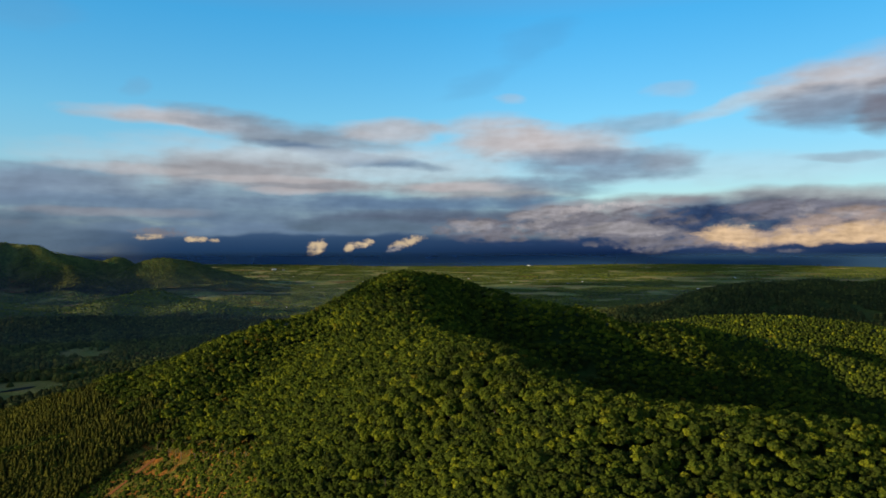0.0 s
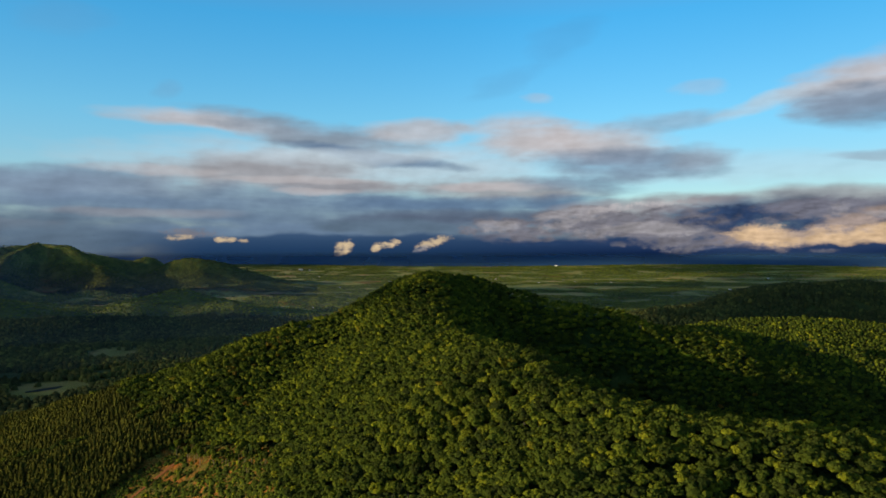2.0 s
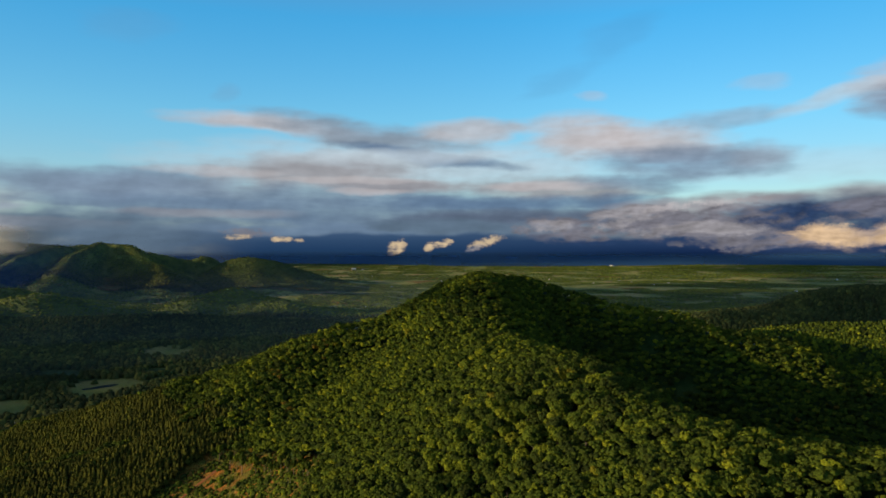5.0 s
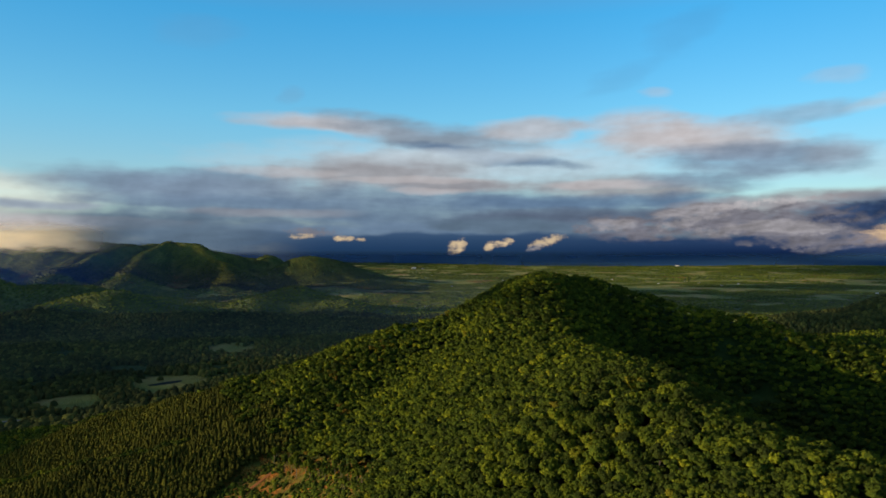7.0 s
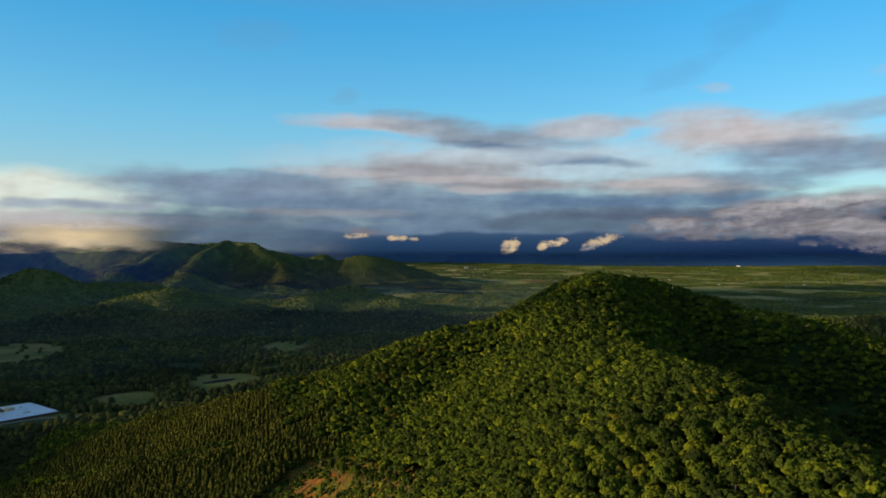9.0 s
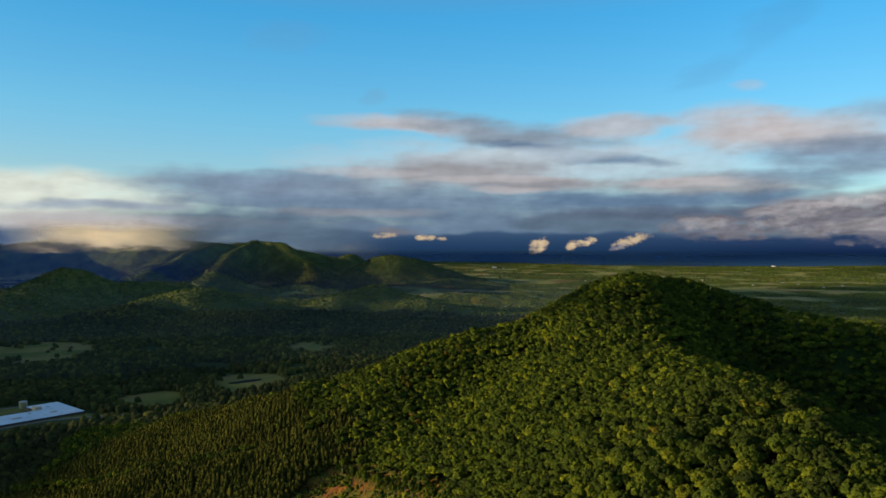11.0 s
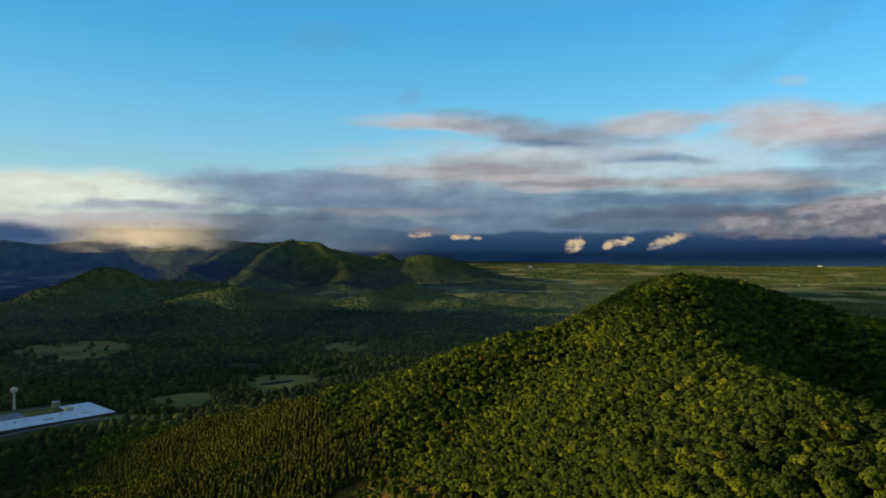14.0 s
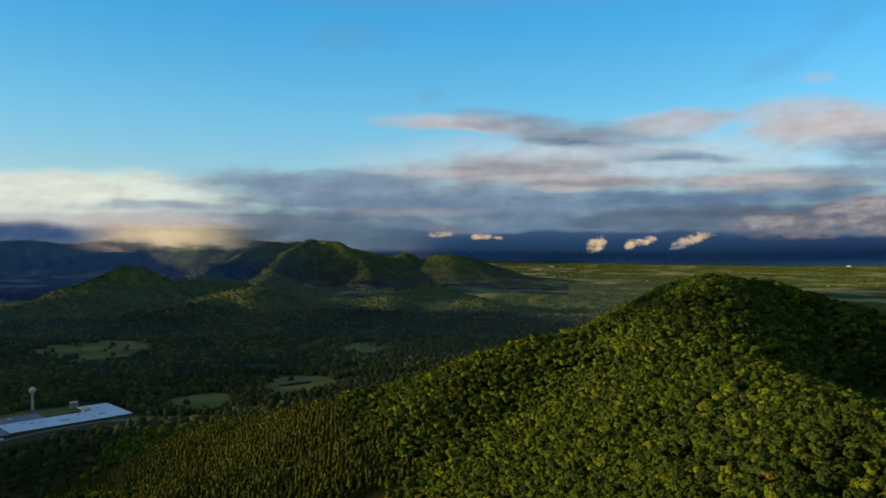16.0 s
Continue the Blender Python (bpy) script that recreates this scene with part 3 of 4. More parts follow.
def conifer_shape(rings, seed):
    """Unit conifer: ragged skirts narrowing to a tip, radius about 1, height 4."""
    g = np.random.default_rng(seed)
    vs, fs, ns, n = [], [], [], 0
    for k in range(rings):
        z0, z1 = 0.5 + 3.2 * k / rings, 0.5 + 3.2 * k / rings + 4.6 / rings
        rr = 1.0 * (1 - 0.72 * k / rings)
        m = 6
        a = np.arange(m) * 6.283 / m + g.uniform(0, 6)
        rad = rr * np.where(np.arange(m) % 2, 0.72, 1.1) * g.uniform(0.85, 1.15, m)
        low = np.stack([rad * np.cos(a), rad * np.sin(a), z0 + g.uniform(-0.15, 0.15, m)], 1)
        vs.append(np.vstack([low, [[0, 0, min(z1, 4.1)]]]))
        ns.append(unit(np.vstack([np.stack([np.cos(a), np.sin(a), np.full(m, 0.5)], 1), [[0, 0, 1]]])))
        fs.append(np.array([(n + q, n + (q + 1) % m, n + m) for q in range(m)]))
        n += m + 1
    return np.concatenate(vs), np.concatenate(fs), np.concatenate(ns)


def scatter(x0, x1, y0, y1, step, g):
    xs, ys = np.meshgrid(np.arange(x0, x1, step), np.arange(y0, y1, step * 0.87))
    xs = xs + (np.arange(xs.shape[0]) % 2)[:, None] * step / 2
    return xs.ravel() + g.uniform(-0.36, 0.36, xs.size) * step, ys.ravel() + g.uniform(-0.36, 0.36, xs.size) * step


def plant(name, shapes, x, y, radius, height, sink, mat, g, label, squeeze_far=False, dark=None):
    """One mesh of many trees."""
    z = land(x, y)
    vary = 0.8 if squeeze_far else 1.0
    wide = 0.45 * value_noise(x, y, 210, 46) if squeeze_far else 0.0
    tint = np.clip(0.40 + wide + 0.30 * value_noise(x, y, 60, 12) + 0.16 * value_noise(x, y, 18, 45) + vary * (g.normal(0, 0.17, x.size) + 0.5 * (g.random(x.size) < 0.06)), 0, 1)
    span = 40.0 if squeeze_far else 15.0
    ground_way = unit(np.stack([land(x - span, y) - land(x + span, y), land(x, y - span) - land(x, y + span), np.full(x.size, 2 * span)], -1))
    pick = g.integers(0, len(shapes), x.size)
    turn = g.uniform(0, 6.283, x.size)
    vs, fs, ts, ns, base = [], [], [], [], 0
    for k, (sv, sf, sn) in enumerate(shapes):
        m = np.where(pick == k)[0]
        if not len(m):
            continue
        c, s = np.cos(turn[m])[:, None], np.sin(turn[m])[:, None]
        vx = (sv[:, 0] * c - sv[:, 1] * s) * radius[m][:, None] + x[m][:, None]
        vy = (sv[:, 0] * s + sv[:, 1] * c) * radius[m][:, None] + y[m][:, None]
        vz = sv[:, 2] * height[m][:, None] + (z[m] + sink[m])[:, None]
        px, py, pz = squeeze(vx, vy, vz) if squeeze_far else (vx, vy, vz)
        vs.append(np.stack([px, py, pz], -1).reshape(-1, 3))
        out = np.stack([sn[:, 0] * c - sn[:, 1] * s, sn[:, 0] * s + sn[:, 1] * c, np.repeat(sn[None, :, 2], len(m), 0)], -1)
        ns.append(unit(out + ground_way[m][:, None, :] * (0.7 if squeeze_far else 0.55)).reshape(-1, 3))
        fs.append((sf[None] + (base + np.arange(len(m)) * len(sv))[:, None, None]).reshape(-1, 3))
        ts.append(np.repeat(tint[m], len(sv)))
        base += len(m) * len(sv)
    ob = link(name, np.concatenate(vs), np.concatenate(fs), mat, False, {"tint": np.concatenate(ts), "outward": np.concatenate(ns)})
    return tagged(ob, label, "woods", kind="stuff")


def is_pine(x, y):
    """The planted conifers on the low western slope, beside and below the felled ground."""
    young_row = (np.abs(y - 590 - 0.05 * (x + 370) - 8 * value_noise(x, y, 50, 19)) < 4.5) & (x < -315)
    edge = (x + 224) * 0.923 - (y - 566) * 0.383
    return (edge < 6 + 14 * value_noise(x, y, 40, 14)) & (x > -560) & (y < 588 - 1.0 * (x + 230) + 40 * value_noise(x, y, 70, 15) + 50 * value_noise(x, y, 16, 49)) & ~young_row


NEAR = [crown_shape(29, 0.31, 6, s) for s in range(8)]
MIDDLE = [crown_shape(12, 0.43, 5, 20 + s) for s in range(6)]
CLUMPS = [clump_shape(60 + s) for s in range(5)]
SPECKS = [speck_shape(70 + s) for s in range(5)]
PINES = [conifer_shape(4, 80 + s) for s in range(4)]

x, y = scatter(-760, 1250, 215, 1750, 4.1, rng)
r = np.hypot(x + 10, y - 80)
bearing = np.degrees(np.arctan2(x, y - 20))
side = np.degrees(np.arctan2(x + 28, y - 168))
lie = land(x, y)
ux, uy = x / np.hypot(x, y), y / np.hypot(x, y)
climb = (land(x + 12 * ux, y + 12 * uy) - lie) / 12
faces_us = climb > (lie - 228) / np.hypot(x, y) - 0.12
gaps = value_noise(x, y, 11, 47) + 0.5 * value_noise(x, y, 40, 48) < -0.50
keep = ~gaps & (bearing < 36) & (side > -57) & (clearing(x, y) < 0) & (lie > 14) & (faces_us | (r < 520))
stretch = keep & (x > -45) & (x < 39) & (y > 354) & (y < 412)      # trees built one by one
pine = keep & is_pine(x, y)
keep &= ~pine & ~stretch


def crowd(name, shapes, mask, mat, label, size=1.0):
    g = np.random.default_rng(len(name) * 7 + 1)
    n = int(mask.sum())
    rad = size * (2.85 * np.exp(g.normal(0, 0.22, n))).clip(1.6, 5.0)
    hgt = rad * g.uniform(0.62, 0.95, n)
    return plant(name, shapes, x[mask], y[mask], rad, hgt, g.normal(6.8, 0.9, n) - 0.3 * rad, mat, g, label)


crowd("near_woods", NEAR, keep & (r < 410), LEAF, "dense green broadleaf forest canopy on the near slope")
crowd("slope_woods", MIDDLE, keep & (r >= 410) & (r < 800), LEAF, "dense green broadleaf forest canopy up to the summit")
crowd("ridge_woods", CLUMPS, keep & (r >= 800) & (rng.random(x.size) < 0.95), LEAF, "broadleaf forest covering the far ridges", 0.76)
px_, py_ = scatter(-600, -180, 330, 820, 3.5, rng)
pk = is_pine(px_, py_) & (clearing(px_, py_) < 0)
g = np.random.default_rng(33)
n = int(pk.sum())
plant("pine_plantation", PINES, px_[pk], py_[pk], g.normal(2.9, 0.35, n), g.normal(1.6, 0.2, n), np.full(n, 1.2), NEEDLE, g, "olive-green pointed conifers planted close on the lower slope")

# valley woods
def far_woods(name, shapes, x0, x1, y0, y1, step, r0, r1, size, seed, label):
    g = np.random.default_rng(seed)
    x, y = scatter(x0, x1, y0, y1, step, g)
    r = np.hypot(x, y)
    b1, b2 = np.degrees(np.arctan2(x, y)), np.degrees(np.arctan2(x + 28, y - 168))
    mine = (x > -760) & (x < 1250) & (y < 1750) & (land(x, y) > 14)
    gap = value_noise(x, y, 45, 31) + 0.7 * value_noise(x, y, 160, 32)
    ok = (b1 < 36) & (b2 > -58) & (np.where((r > 5200) & (r < 7600) & (land(x, y) > 40), 5200, r) >= r0) & (np.where((r > 5200) & (r < 7600) & (land(x, y) > 40), 5200, r) < r1) & ~mine & (meadows(x, y) < 0.3 + 0.5 * (g.random(x.size) < 0.05)) & (gap > -0.42) & ~at_works(x, y)
    x, y = x[ok], y[ok]
    rad = g.normal(size, 0.2 * size, x.size).clip(0.5 * size, 1.7 * size)
    plant(name, shapes, x, y, rad, rad * g.uniform(0.6, 1.0, x.size) * (1 if size < 7 else 0.75), (0.4 if size < 7 else 0.12) * size + g.normal(0, 0.12 * size, x.size), FARLEAF if size < 7 else PLAINLEAF, g, label, True)


def at_works(x, y):
    """The yard of the works in the valley, kept free of trees."""
    u, v = (x + 755) * -0.366 + (y - 874) * -0.93, (x + 755) * -0.906 + (y - 874) * 0.424
    return (u > -14) & (u < 260) & (v > -72) & (v < 150)


far_woods("near_valley_woods", NEAR, -960, -300, 380, 960, 6.6, 0, 960, 4.0, 37, "dark green broadleaf woods at the foot of the mountain")
far_woods("valley_woods", CLUMPS, -2700, 2000, 500, 2600, 11.0, 960, 2500, 5.4, 34, "dark green woods and hedgerow trees across the valley")
far_woods("hill_woods", SPECKS, -7000, 4000, 800, 6600, 17.0, 2500, 6300, 7.1, 35, "woods over the distant hills and the farmed plain")
far_woods("plain_woods", SPECKS, -9000, 8000, 1500, 12500, 42.0, 6300, 12500, 13.0, 36, "hedgerows and small woods across the distant plain")

# ---------------------------------------------------------------- trees of the near slope
BARK = material("bark", lambda n: surface(n, n.ramp(n.noise(n.put("ShaderNodeTexCoord", out=3), 3.0, 5, 0.7), (0.35, (0.025, 0.02, 0.015)), (0.65, (0.08, 0.065, 0.05))), 0.9,
                                          n.noise(n.put("ShaderNodeTexCoord", out=3), 9.0, 4), 0.6, 0.05))


def limb(bm, a, b, r0, r1, sides=7):
    a, b = Vector(a), Vector(b)
    q = (b - a).to_track_quat("Z", "Y")
    rows = [[bm.verts.new(p + q @ Vector((rr * math.cos(6.28319 * k / sides), rr * math.sin(6.28319 * k / sides), 0))) for k in range(sides)] for p, rr in ((a, r0), (b, r1))]
    for k in range(sides):
        bm.faces.new((rows[0][k], rows[0][(k + 1) % sides], rows[1][(k + 1) % sides], rows[1][k]))
    bm.faces.new(rows[1])


def broadleaf_tree(seed, label):
    """A forest tree about 6 m across: trunk with limbs and a lobed crown."""
    g = np.random.default_rng(seed)
    t = tagged(new("broadleaf_tree"), label, "tree", "trees on the near slope")
    bm = bmesh.new()
    limb(bm, (0, 0, -1.5), (0.1, 0, 3.2), 0.36, 0.27)
    limb(bm, (0.1, 0, 3.2), (0.0, 0.15, 8.2), 0.27, 0.12)
    for k in range(6):
        a, z = k * 2.4 + g.uniform(0, 0.6), g.uniform(4.2, 7.2)
        limb(bm, (0.05, 0.05, z), (1.7 * math.cos(a), 1.7 * math.sin(a), z + g.uniform(0.8, 1.6)), 0.13, 0.04, 5)
    me = bpy.data.meshes.new("trunk")
    bm.to_mesh(me)
    bm.free()
    me.materials.append(BARK)
    trunk = new("trunk", me)
    trunk.parent = t
    v, f, nrm = crown_shape(110, 0.19, 8, seed)
    v = v * np.array([3.15, 3.15, 3.1]) + np.array([0, 0, 5.7])
    crown = link("crown", v, f, LEAF, False, {"tint": np.full(len(v), 0.45), "own": np.full(len(v), 0.75), "outward": nrm})
    crown.parent = t
    return t


KINDS = [broadleaf_tree(100 + k, q) for k, q in enumerate(("tall forest tree with a full rounded green crown", "forest tree with a lumpy yellow-green crown",
                                                           "forest tree with a broad uneven green crown", "forest tree with a dense dark green crown",
                                                           "forest tree with an open lobed green crown", "young forest tree with a narrow green crown"))]
g = np.random.default_rng(91)
spots = np.where(stretch)[0]
for q, spot in enumerate(spots):
    kind = KINDS[q % 6]
    size = float(np.clip(g.normal(1.0, 0.17), 0.6, 1.5))
    at = pose(float(x[spot]), float(y[spot]), float(lie[spot]) + (size - 1) * 0.5, 0, 0, float(g.uniform(0, 360)))
    tree = kind if q < 6 else copy_thing(kind, at)
    tree.matrix_basis = at
    tree.scale = (size, size, float(size * g.uniform(0.9, 1.12)))

# ---------------------------------------------------------------- clouds


def cloud_stuff(flat, edge0, edge1, thick, through=0.3, ragged=2.0):
    """White vapour that thins out towards its rim; flat: seen from below or above instead of from the side."""
    def build(n):
        at = n.put("ShaderNodeTexCoord", out=3)
        sp = n.tree.nodes.new("ShaderNodeSeparateXYZ")
        n.feed(sp.inputs[0], at)
        a, b = sp.outputs[0], sp.outputs[1 if flat else 2]
        d = n.math("SQRT", n.math("ADD", n.math("MULTIPLY", a, a), n.math("MULTIPLY", b, b)))
        info = n.put("ShaderNodeObjectInfo", out="Random")
        grain = n.put("ShaderNodeTexNoise", noise_dimensions="4D", i_Vector=at, i_W=n.math("MULTIPLY", info, 40.0), i_Scale=2.0, i_Detail=6.0, i_Roughness=0.62)
        d = n.math("ADD", d, n.math("MULTIPLY", n.math("SUBTRACT", grain, 0.5), ragged))
        alpha = n.step(d, edge1, edge0, 0.0, thick)
        side = n.put("ShaderNodeVectorMath", operation="MULTIPLY_ADD", i_0=n.put("ShaderNodeNewGeometry", out=1), i_1=(0.3, 0.3, 0.3), i_2=(-0.6, -0.75, 0.3))
        side = n.put("ShaderNodeVectorMath", operation="NORMALIZE", i_0=side)
        df = n.put("ShaderNodeBsdfDiffuse", i_0=(0.82, 0.70, 0.58, 1.0), i_Normal=side)
        tl = n.put("ShaderNodeBsdfTranslucent", i_0=(0.82, 0.72, 0.62, 1.0))
        body = n.put("ShaderNodeMixShader", i_0=through, i_1=df, i_2=tl)
        n.put("ShaderNodeOutputMaterial", i_0=n.put("ShaderNodeMixShader", i_0=alpha, i_1=n.put("ShaderNodeBsdfTransparent"), i_2=body))
    return build


COVER = material("cloud_cover", cloud_stuff(True, 0.3, 1.0, 0.985))


def cloud(bearing, height, away, half, tall, deep, mat, seed, label, lean=0.0):
    """A lumpy cloud; bearing in degrees from +y, height above the valley, distance from the start of the flight."""
    bm = bmesh.new()
    bmesh.ops.create_icosphere(bm, subdivisions=4, radius=1.0)
    off = Vector((seed * 7.3, seed * 1.7, 0))
    for v in bm.verts:
        v.co *= 1 + 0.22 * noise.noise(v.co * 1.3 + off)
        v.co.z *= 0.75 if v.co.z < 0 else 1.0
    me = bpy.data.meshes.new("cloud")
    bm.to_mesh(me)
    bm.free()
    me.polygons.foreach_set("use_smooth", np.full(len(me.polygons), True))
    me.materials.append(mat)
    ob = new("cloud", me)
    b = radians(bearing)
    ob.matrix_world = pose(math.sin(b) * away, math.cos(b) * away, height, 0, lean, -bearing) @ Matrix.Diagonal((half, deep, tall, 1))
    return tagged(ob, label, "cloud", "low clouds")



def shade_cloud(x, y, z, rx, ry, s, turn, seed, thick=28.0):
    """An unseen cloud added towards the sun so that its shade falls round the given place."""
    c = Vector((x, y, z)) + TO_SUN * s
    ob = cloud(0, 0, 0, 1, 1, 1, COVER, seed, "unseen low grey cloud added before the evening sun to cast shade")
    ob.matrix_world = pose(c.x, c.y, c.z, 0, 0, turn) @ Matrix.Diagonal((rx, ry, thick, 1))


shade_cloud(-1150, 1150, 5, 760, 1000, 3200, 20, 11)
shade_cloud(-760, 1900, 5, 620, 640, 3800, 0, 17)
shade_cloud(-62, 765, 181, 75, 115, 2600, 20, 15, 9.0)
shade_cloud(-640, 640, 10, 170, 220, 2900, 20, 26)
shade_cloud(-2800, 2330, 50, 750, 480, 3600, 20, 27)
shade_cloud(-1750, 1650, 5, 420, 420, 3500, 20, 19)
shade_cloud(-2250, 2250, 90, 380, 330, 3400, 20, 12)
shade_cloud(-1020, 2580, 60, 260, 170, 3700, 20, 28)
shade_cloud(1300, 3380, 0, 1500, 340, 7000, 0, 13)
shade_cloud(760, 1850, 60, 460, 260, 5000, 20, 29)
shade_cloud(700, 3080, 0, 800, 300, 6800, 0, 30)
shade_cloud(1150, 3720, 50, 1000, 190, 7000, -8, 31)
shade_cloud(1620, 3960, 75, 460, 190, 7000, 0, 32)
shade_cloud(1250, 2080, 80, 950, 470, 6000, 0, 14)
shade_cloud(2000, 3600, 65, 850, 330, 7000, -28, 21)
shade_cloud(1650, 4270, 108, 850, 250, 7500, -21, 22)
shade_cloud(1950, 4430, 132, 1000, 190, 7500, -24, 23)
shade_cloud(-1300, 4640, 130, 800, 160, 7500, 16, 24)
shade_cloud(250, 3560, 40, 620, 190, 6500, 0, 25)
shade_cloud(300, 4850, 120, 2600, 190, 7500, 0, 18)

# distance haze painted as see-through blue sheets, fading out upwards
def build_haze_tint(n, top=190.0, low=0.0, thick=0.011, colour=(0.30, 0.50, 0.95, 1.0), foot=-1000.0):
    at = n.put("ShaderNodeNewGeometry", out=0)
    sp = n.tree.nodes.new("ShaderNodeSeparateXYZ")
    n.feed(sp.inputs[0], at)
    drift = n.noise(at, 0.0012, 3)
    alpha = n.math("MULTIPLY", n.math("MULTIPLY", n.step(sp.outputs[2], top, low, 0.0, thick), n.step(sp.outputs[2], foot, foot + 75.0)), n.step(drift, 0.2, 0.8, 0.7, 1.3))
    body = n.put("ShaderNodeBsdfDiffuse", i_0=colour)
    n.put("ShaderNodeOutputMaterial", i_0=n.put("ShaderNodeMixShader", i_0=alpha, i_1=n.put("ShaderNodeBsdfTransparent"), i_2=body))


def build_blue_haze_tint(n):
    """Distance haze painted as a blue film, thickest before the shaded range."""
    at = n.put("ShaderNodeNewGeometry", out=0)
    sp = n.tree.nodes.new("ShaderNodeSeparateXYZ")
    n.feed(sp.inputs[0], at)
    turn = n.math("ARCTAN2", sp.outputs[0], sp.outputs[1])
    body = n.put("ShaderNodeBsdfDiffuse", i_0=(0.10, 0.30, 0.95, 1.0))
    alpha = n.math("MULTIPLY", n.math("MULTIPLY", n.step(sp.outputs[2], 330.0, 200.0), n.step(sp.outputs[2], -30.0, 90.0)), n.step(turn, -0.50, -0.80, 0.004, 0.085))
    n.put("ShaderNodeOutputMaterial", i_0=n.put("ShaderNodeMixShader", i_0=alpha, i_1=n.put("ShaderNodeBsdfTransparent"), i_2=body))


BLUE_HAZE_TINT = material("painted_blue_haze", build_blue_haze_tint)
HAZE_TINT = material("painted_haze", build_haze_tint)
# nearly opaque dark blue: the haze at the plain's rim is put into colour
FAR_HAZE_TINT = material("far_painted_haze", lambda n: build_haze_tint(n, 226.0, 180.0, 0.85, (0.022, 0.058, 0.13, 1.0), 58.0))


def build_fog(n):
    at = n.put("ShaderNodeNewGeometry", out=0)
    sp = n.tree.nodes.new("ShaderNodeSeparateXYZ")
    n.feed(sp.inputs[0], at)
    long_at = n.put("ShaderNodeVectorMath", operation="MULTIPLY", i_0=at, i_1=(1.0, 1.0, 3.0))
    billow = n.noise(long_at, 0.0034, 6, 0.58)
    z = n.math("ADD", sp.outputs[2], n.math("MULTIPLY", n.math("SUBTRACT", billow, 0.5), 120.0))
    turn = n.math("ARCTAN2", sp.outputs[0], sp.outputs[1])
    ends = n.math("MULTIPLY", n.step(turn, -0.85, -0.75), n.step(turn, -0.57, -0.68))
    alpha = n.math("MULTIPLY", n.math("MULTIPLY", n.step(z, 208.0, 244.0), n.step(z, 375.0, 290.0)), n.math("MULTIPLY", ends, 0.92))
    # sunlit gold and shaded grey of the bank are put into colour by bearing
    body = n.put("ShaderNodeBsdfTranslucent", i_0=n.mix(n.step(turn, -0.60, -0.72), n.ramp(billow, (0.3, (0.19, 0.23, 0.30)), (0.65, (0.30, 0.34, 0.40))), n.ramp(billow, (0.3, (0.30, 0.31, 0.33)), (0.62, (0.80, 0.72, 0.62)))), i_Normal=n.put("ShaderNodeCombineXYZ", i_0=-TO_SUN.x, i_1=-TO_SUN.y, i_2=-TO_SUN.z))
    n.put("ShaderNodeOutputMaterial", i_0=n.put("ShaderNodeMixShader", i_0=alpha, i_1=n.put("ShaderNodeBsdfTransparent"), i_2=body))


FOG = material("fog_painted_light", build_fog)


def haze_fog_sheet(away, b0, b1, low, high, mat=HAZE_TINT, label="thin blue sheet that paints distance haze over the valley woods"):
    """A thin sheet in an arc across the country, leaning back as it rises; carries the painted haze and the fog."""
    ang, up = np.radians(np.linspace(b0, b1, 70)), np.linspace(0, 1, 9)
    a, u = np.meshgrid(ang, up)
    r = away + 260 * u + 60 * np.sin(a * 9 + away)
    v = np.stack([r * np.sin(a), r * np.cos(a), low + (high - low) * u], -1).reshape(-1, 3)
    i, j = np.meshgrid(np.arange(8), np.arange(69), indexing="ij")
    q = np.stack([i * 70 + j, i * 70 + j + 1, (i + 1) * 70 + j + 1, (i + 1) * 70 + j], -1).reshape(-1, 4)
    return tagged(link("mist", v, q, mat, True), label, "mist", kind="structure")


haze_fog_sheet(3620, -64, -26, 200, 420, FOG, "soft fog bank lying over the wooded range, its golden light painted in")
# two added sheets that tint the range with painted haze
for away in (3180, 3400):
    haze_fog_sheet(away, -66, -12, -60, 330, BLUE_HAZE_TINT, "blue sheet that paints haze before the wooded range")
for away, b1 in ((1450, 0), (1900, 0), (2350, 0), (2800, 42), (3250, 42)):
    haze_fog_sheet(away, -66, b1, -60, 200)
haze_fog_sheet(4560, -32, 42, -20, 224, FAR_HAZE_TINT, "dark blue sheet that paints haze before the rain over the far plain")

# ---------------------------------------------------------------- works in the valley


def plain(colour, rough=0.7, metal=0.0, wear=0.35, size=0.6):
    def build(n):
        at = n.put("ShaderNodeTexCoord", out=3)
        stain = n.math("MULTIPLY", n.noise(at, size * 0.12, 4, 0.6), n.noise(at, size * 2.0, 3, 0.6))
        c = n.mix(n.step(stain, 0.12, 0.42, wear, 0.0), (*colour, 1.0), tuple(0.45 * q for q in colour))
        surface(n, c, rough, n.noise(at, size * 6, 3), 0.15, 0.05, metal)
    return build


CREAM = material("cream_paint", plain((0.62, 0.50, 0.33), 0.5))
ROOF_WHITE = material("white_roof", plain((0.55, 0.67, 0.76), 0.45, 0.0, 0.5, 0.3))
ROOF_GREY = material("grey_roof", plain((0.17, 0.19, 0.24), 0.7, 0.0, 0.4, 0.3))
BRICKY = material("brown_wall", plain((0.13, 0.085, 0.065), 0.85))
PALE = material("pale_metal", plain((0.55, 0.53, 0.50), 0.5, 0.1))
DARKGLASS = material("dark_opening", plain((0.02, 0.022, 0.025), 0.2))
TARMAC = material("tarmac", plain((0.13, 0.125, 0.12), 0.9, 0.0, 0.4, 0.3))
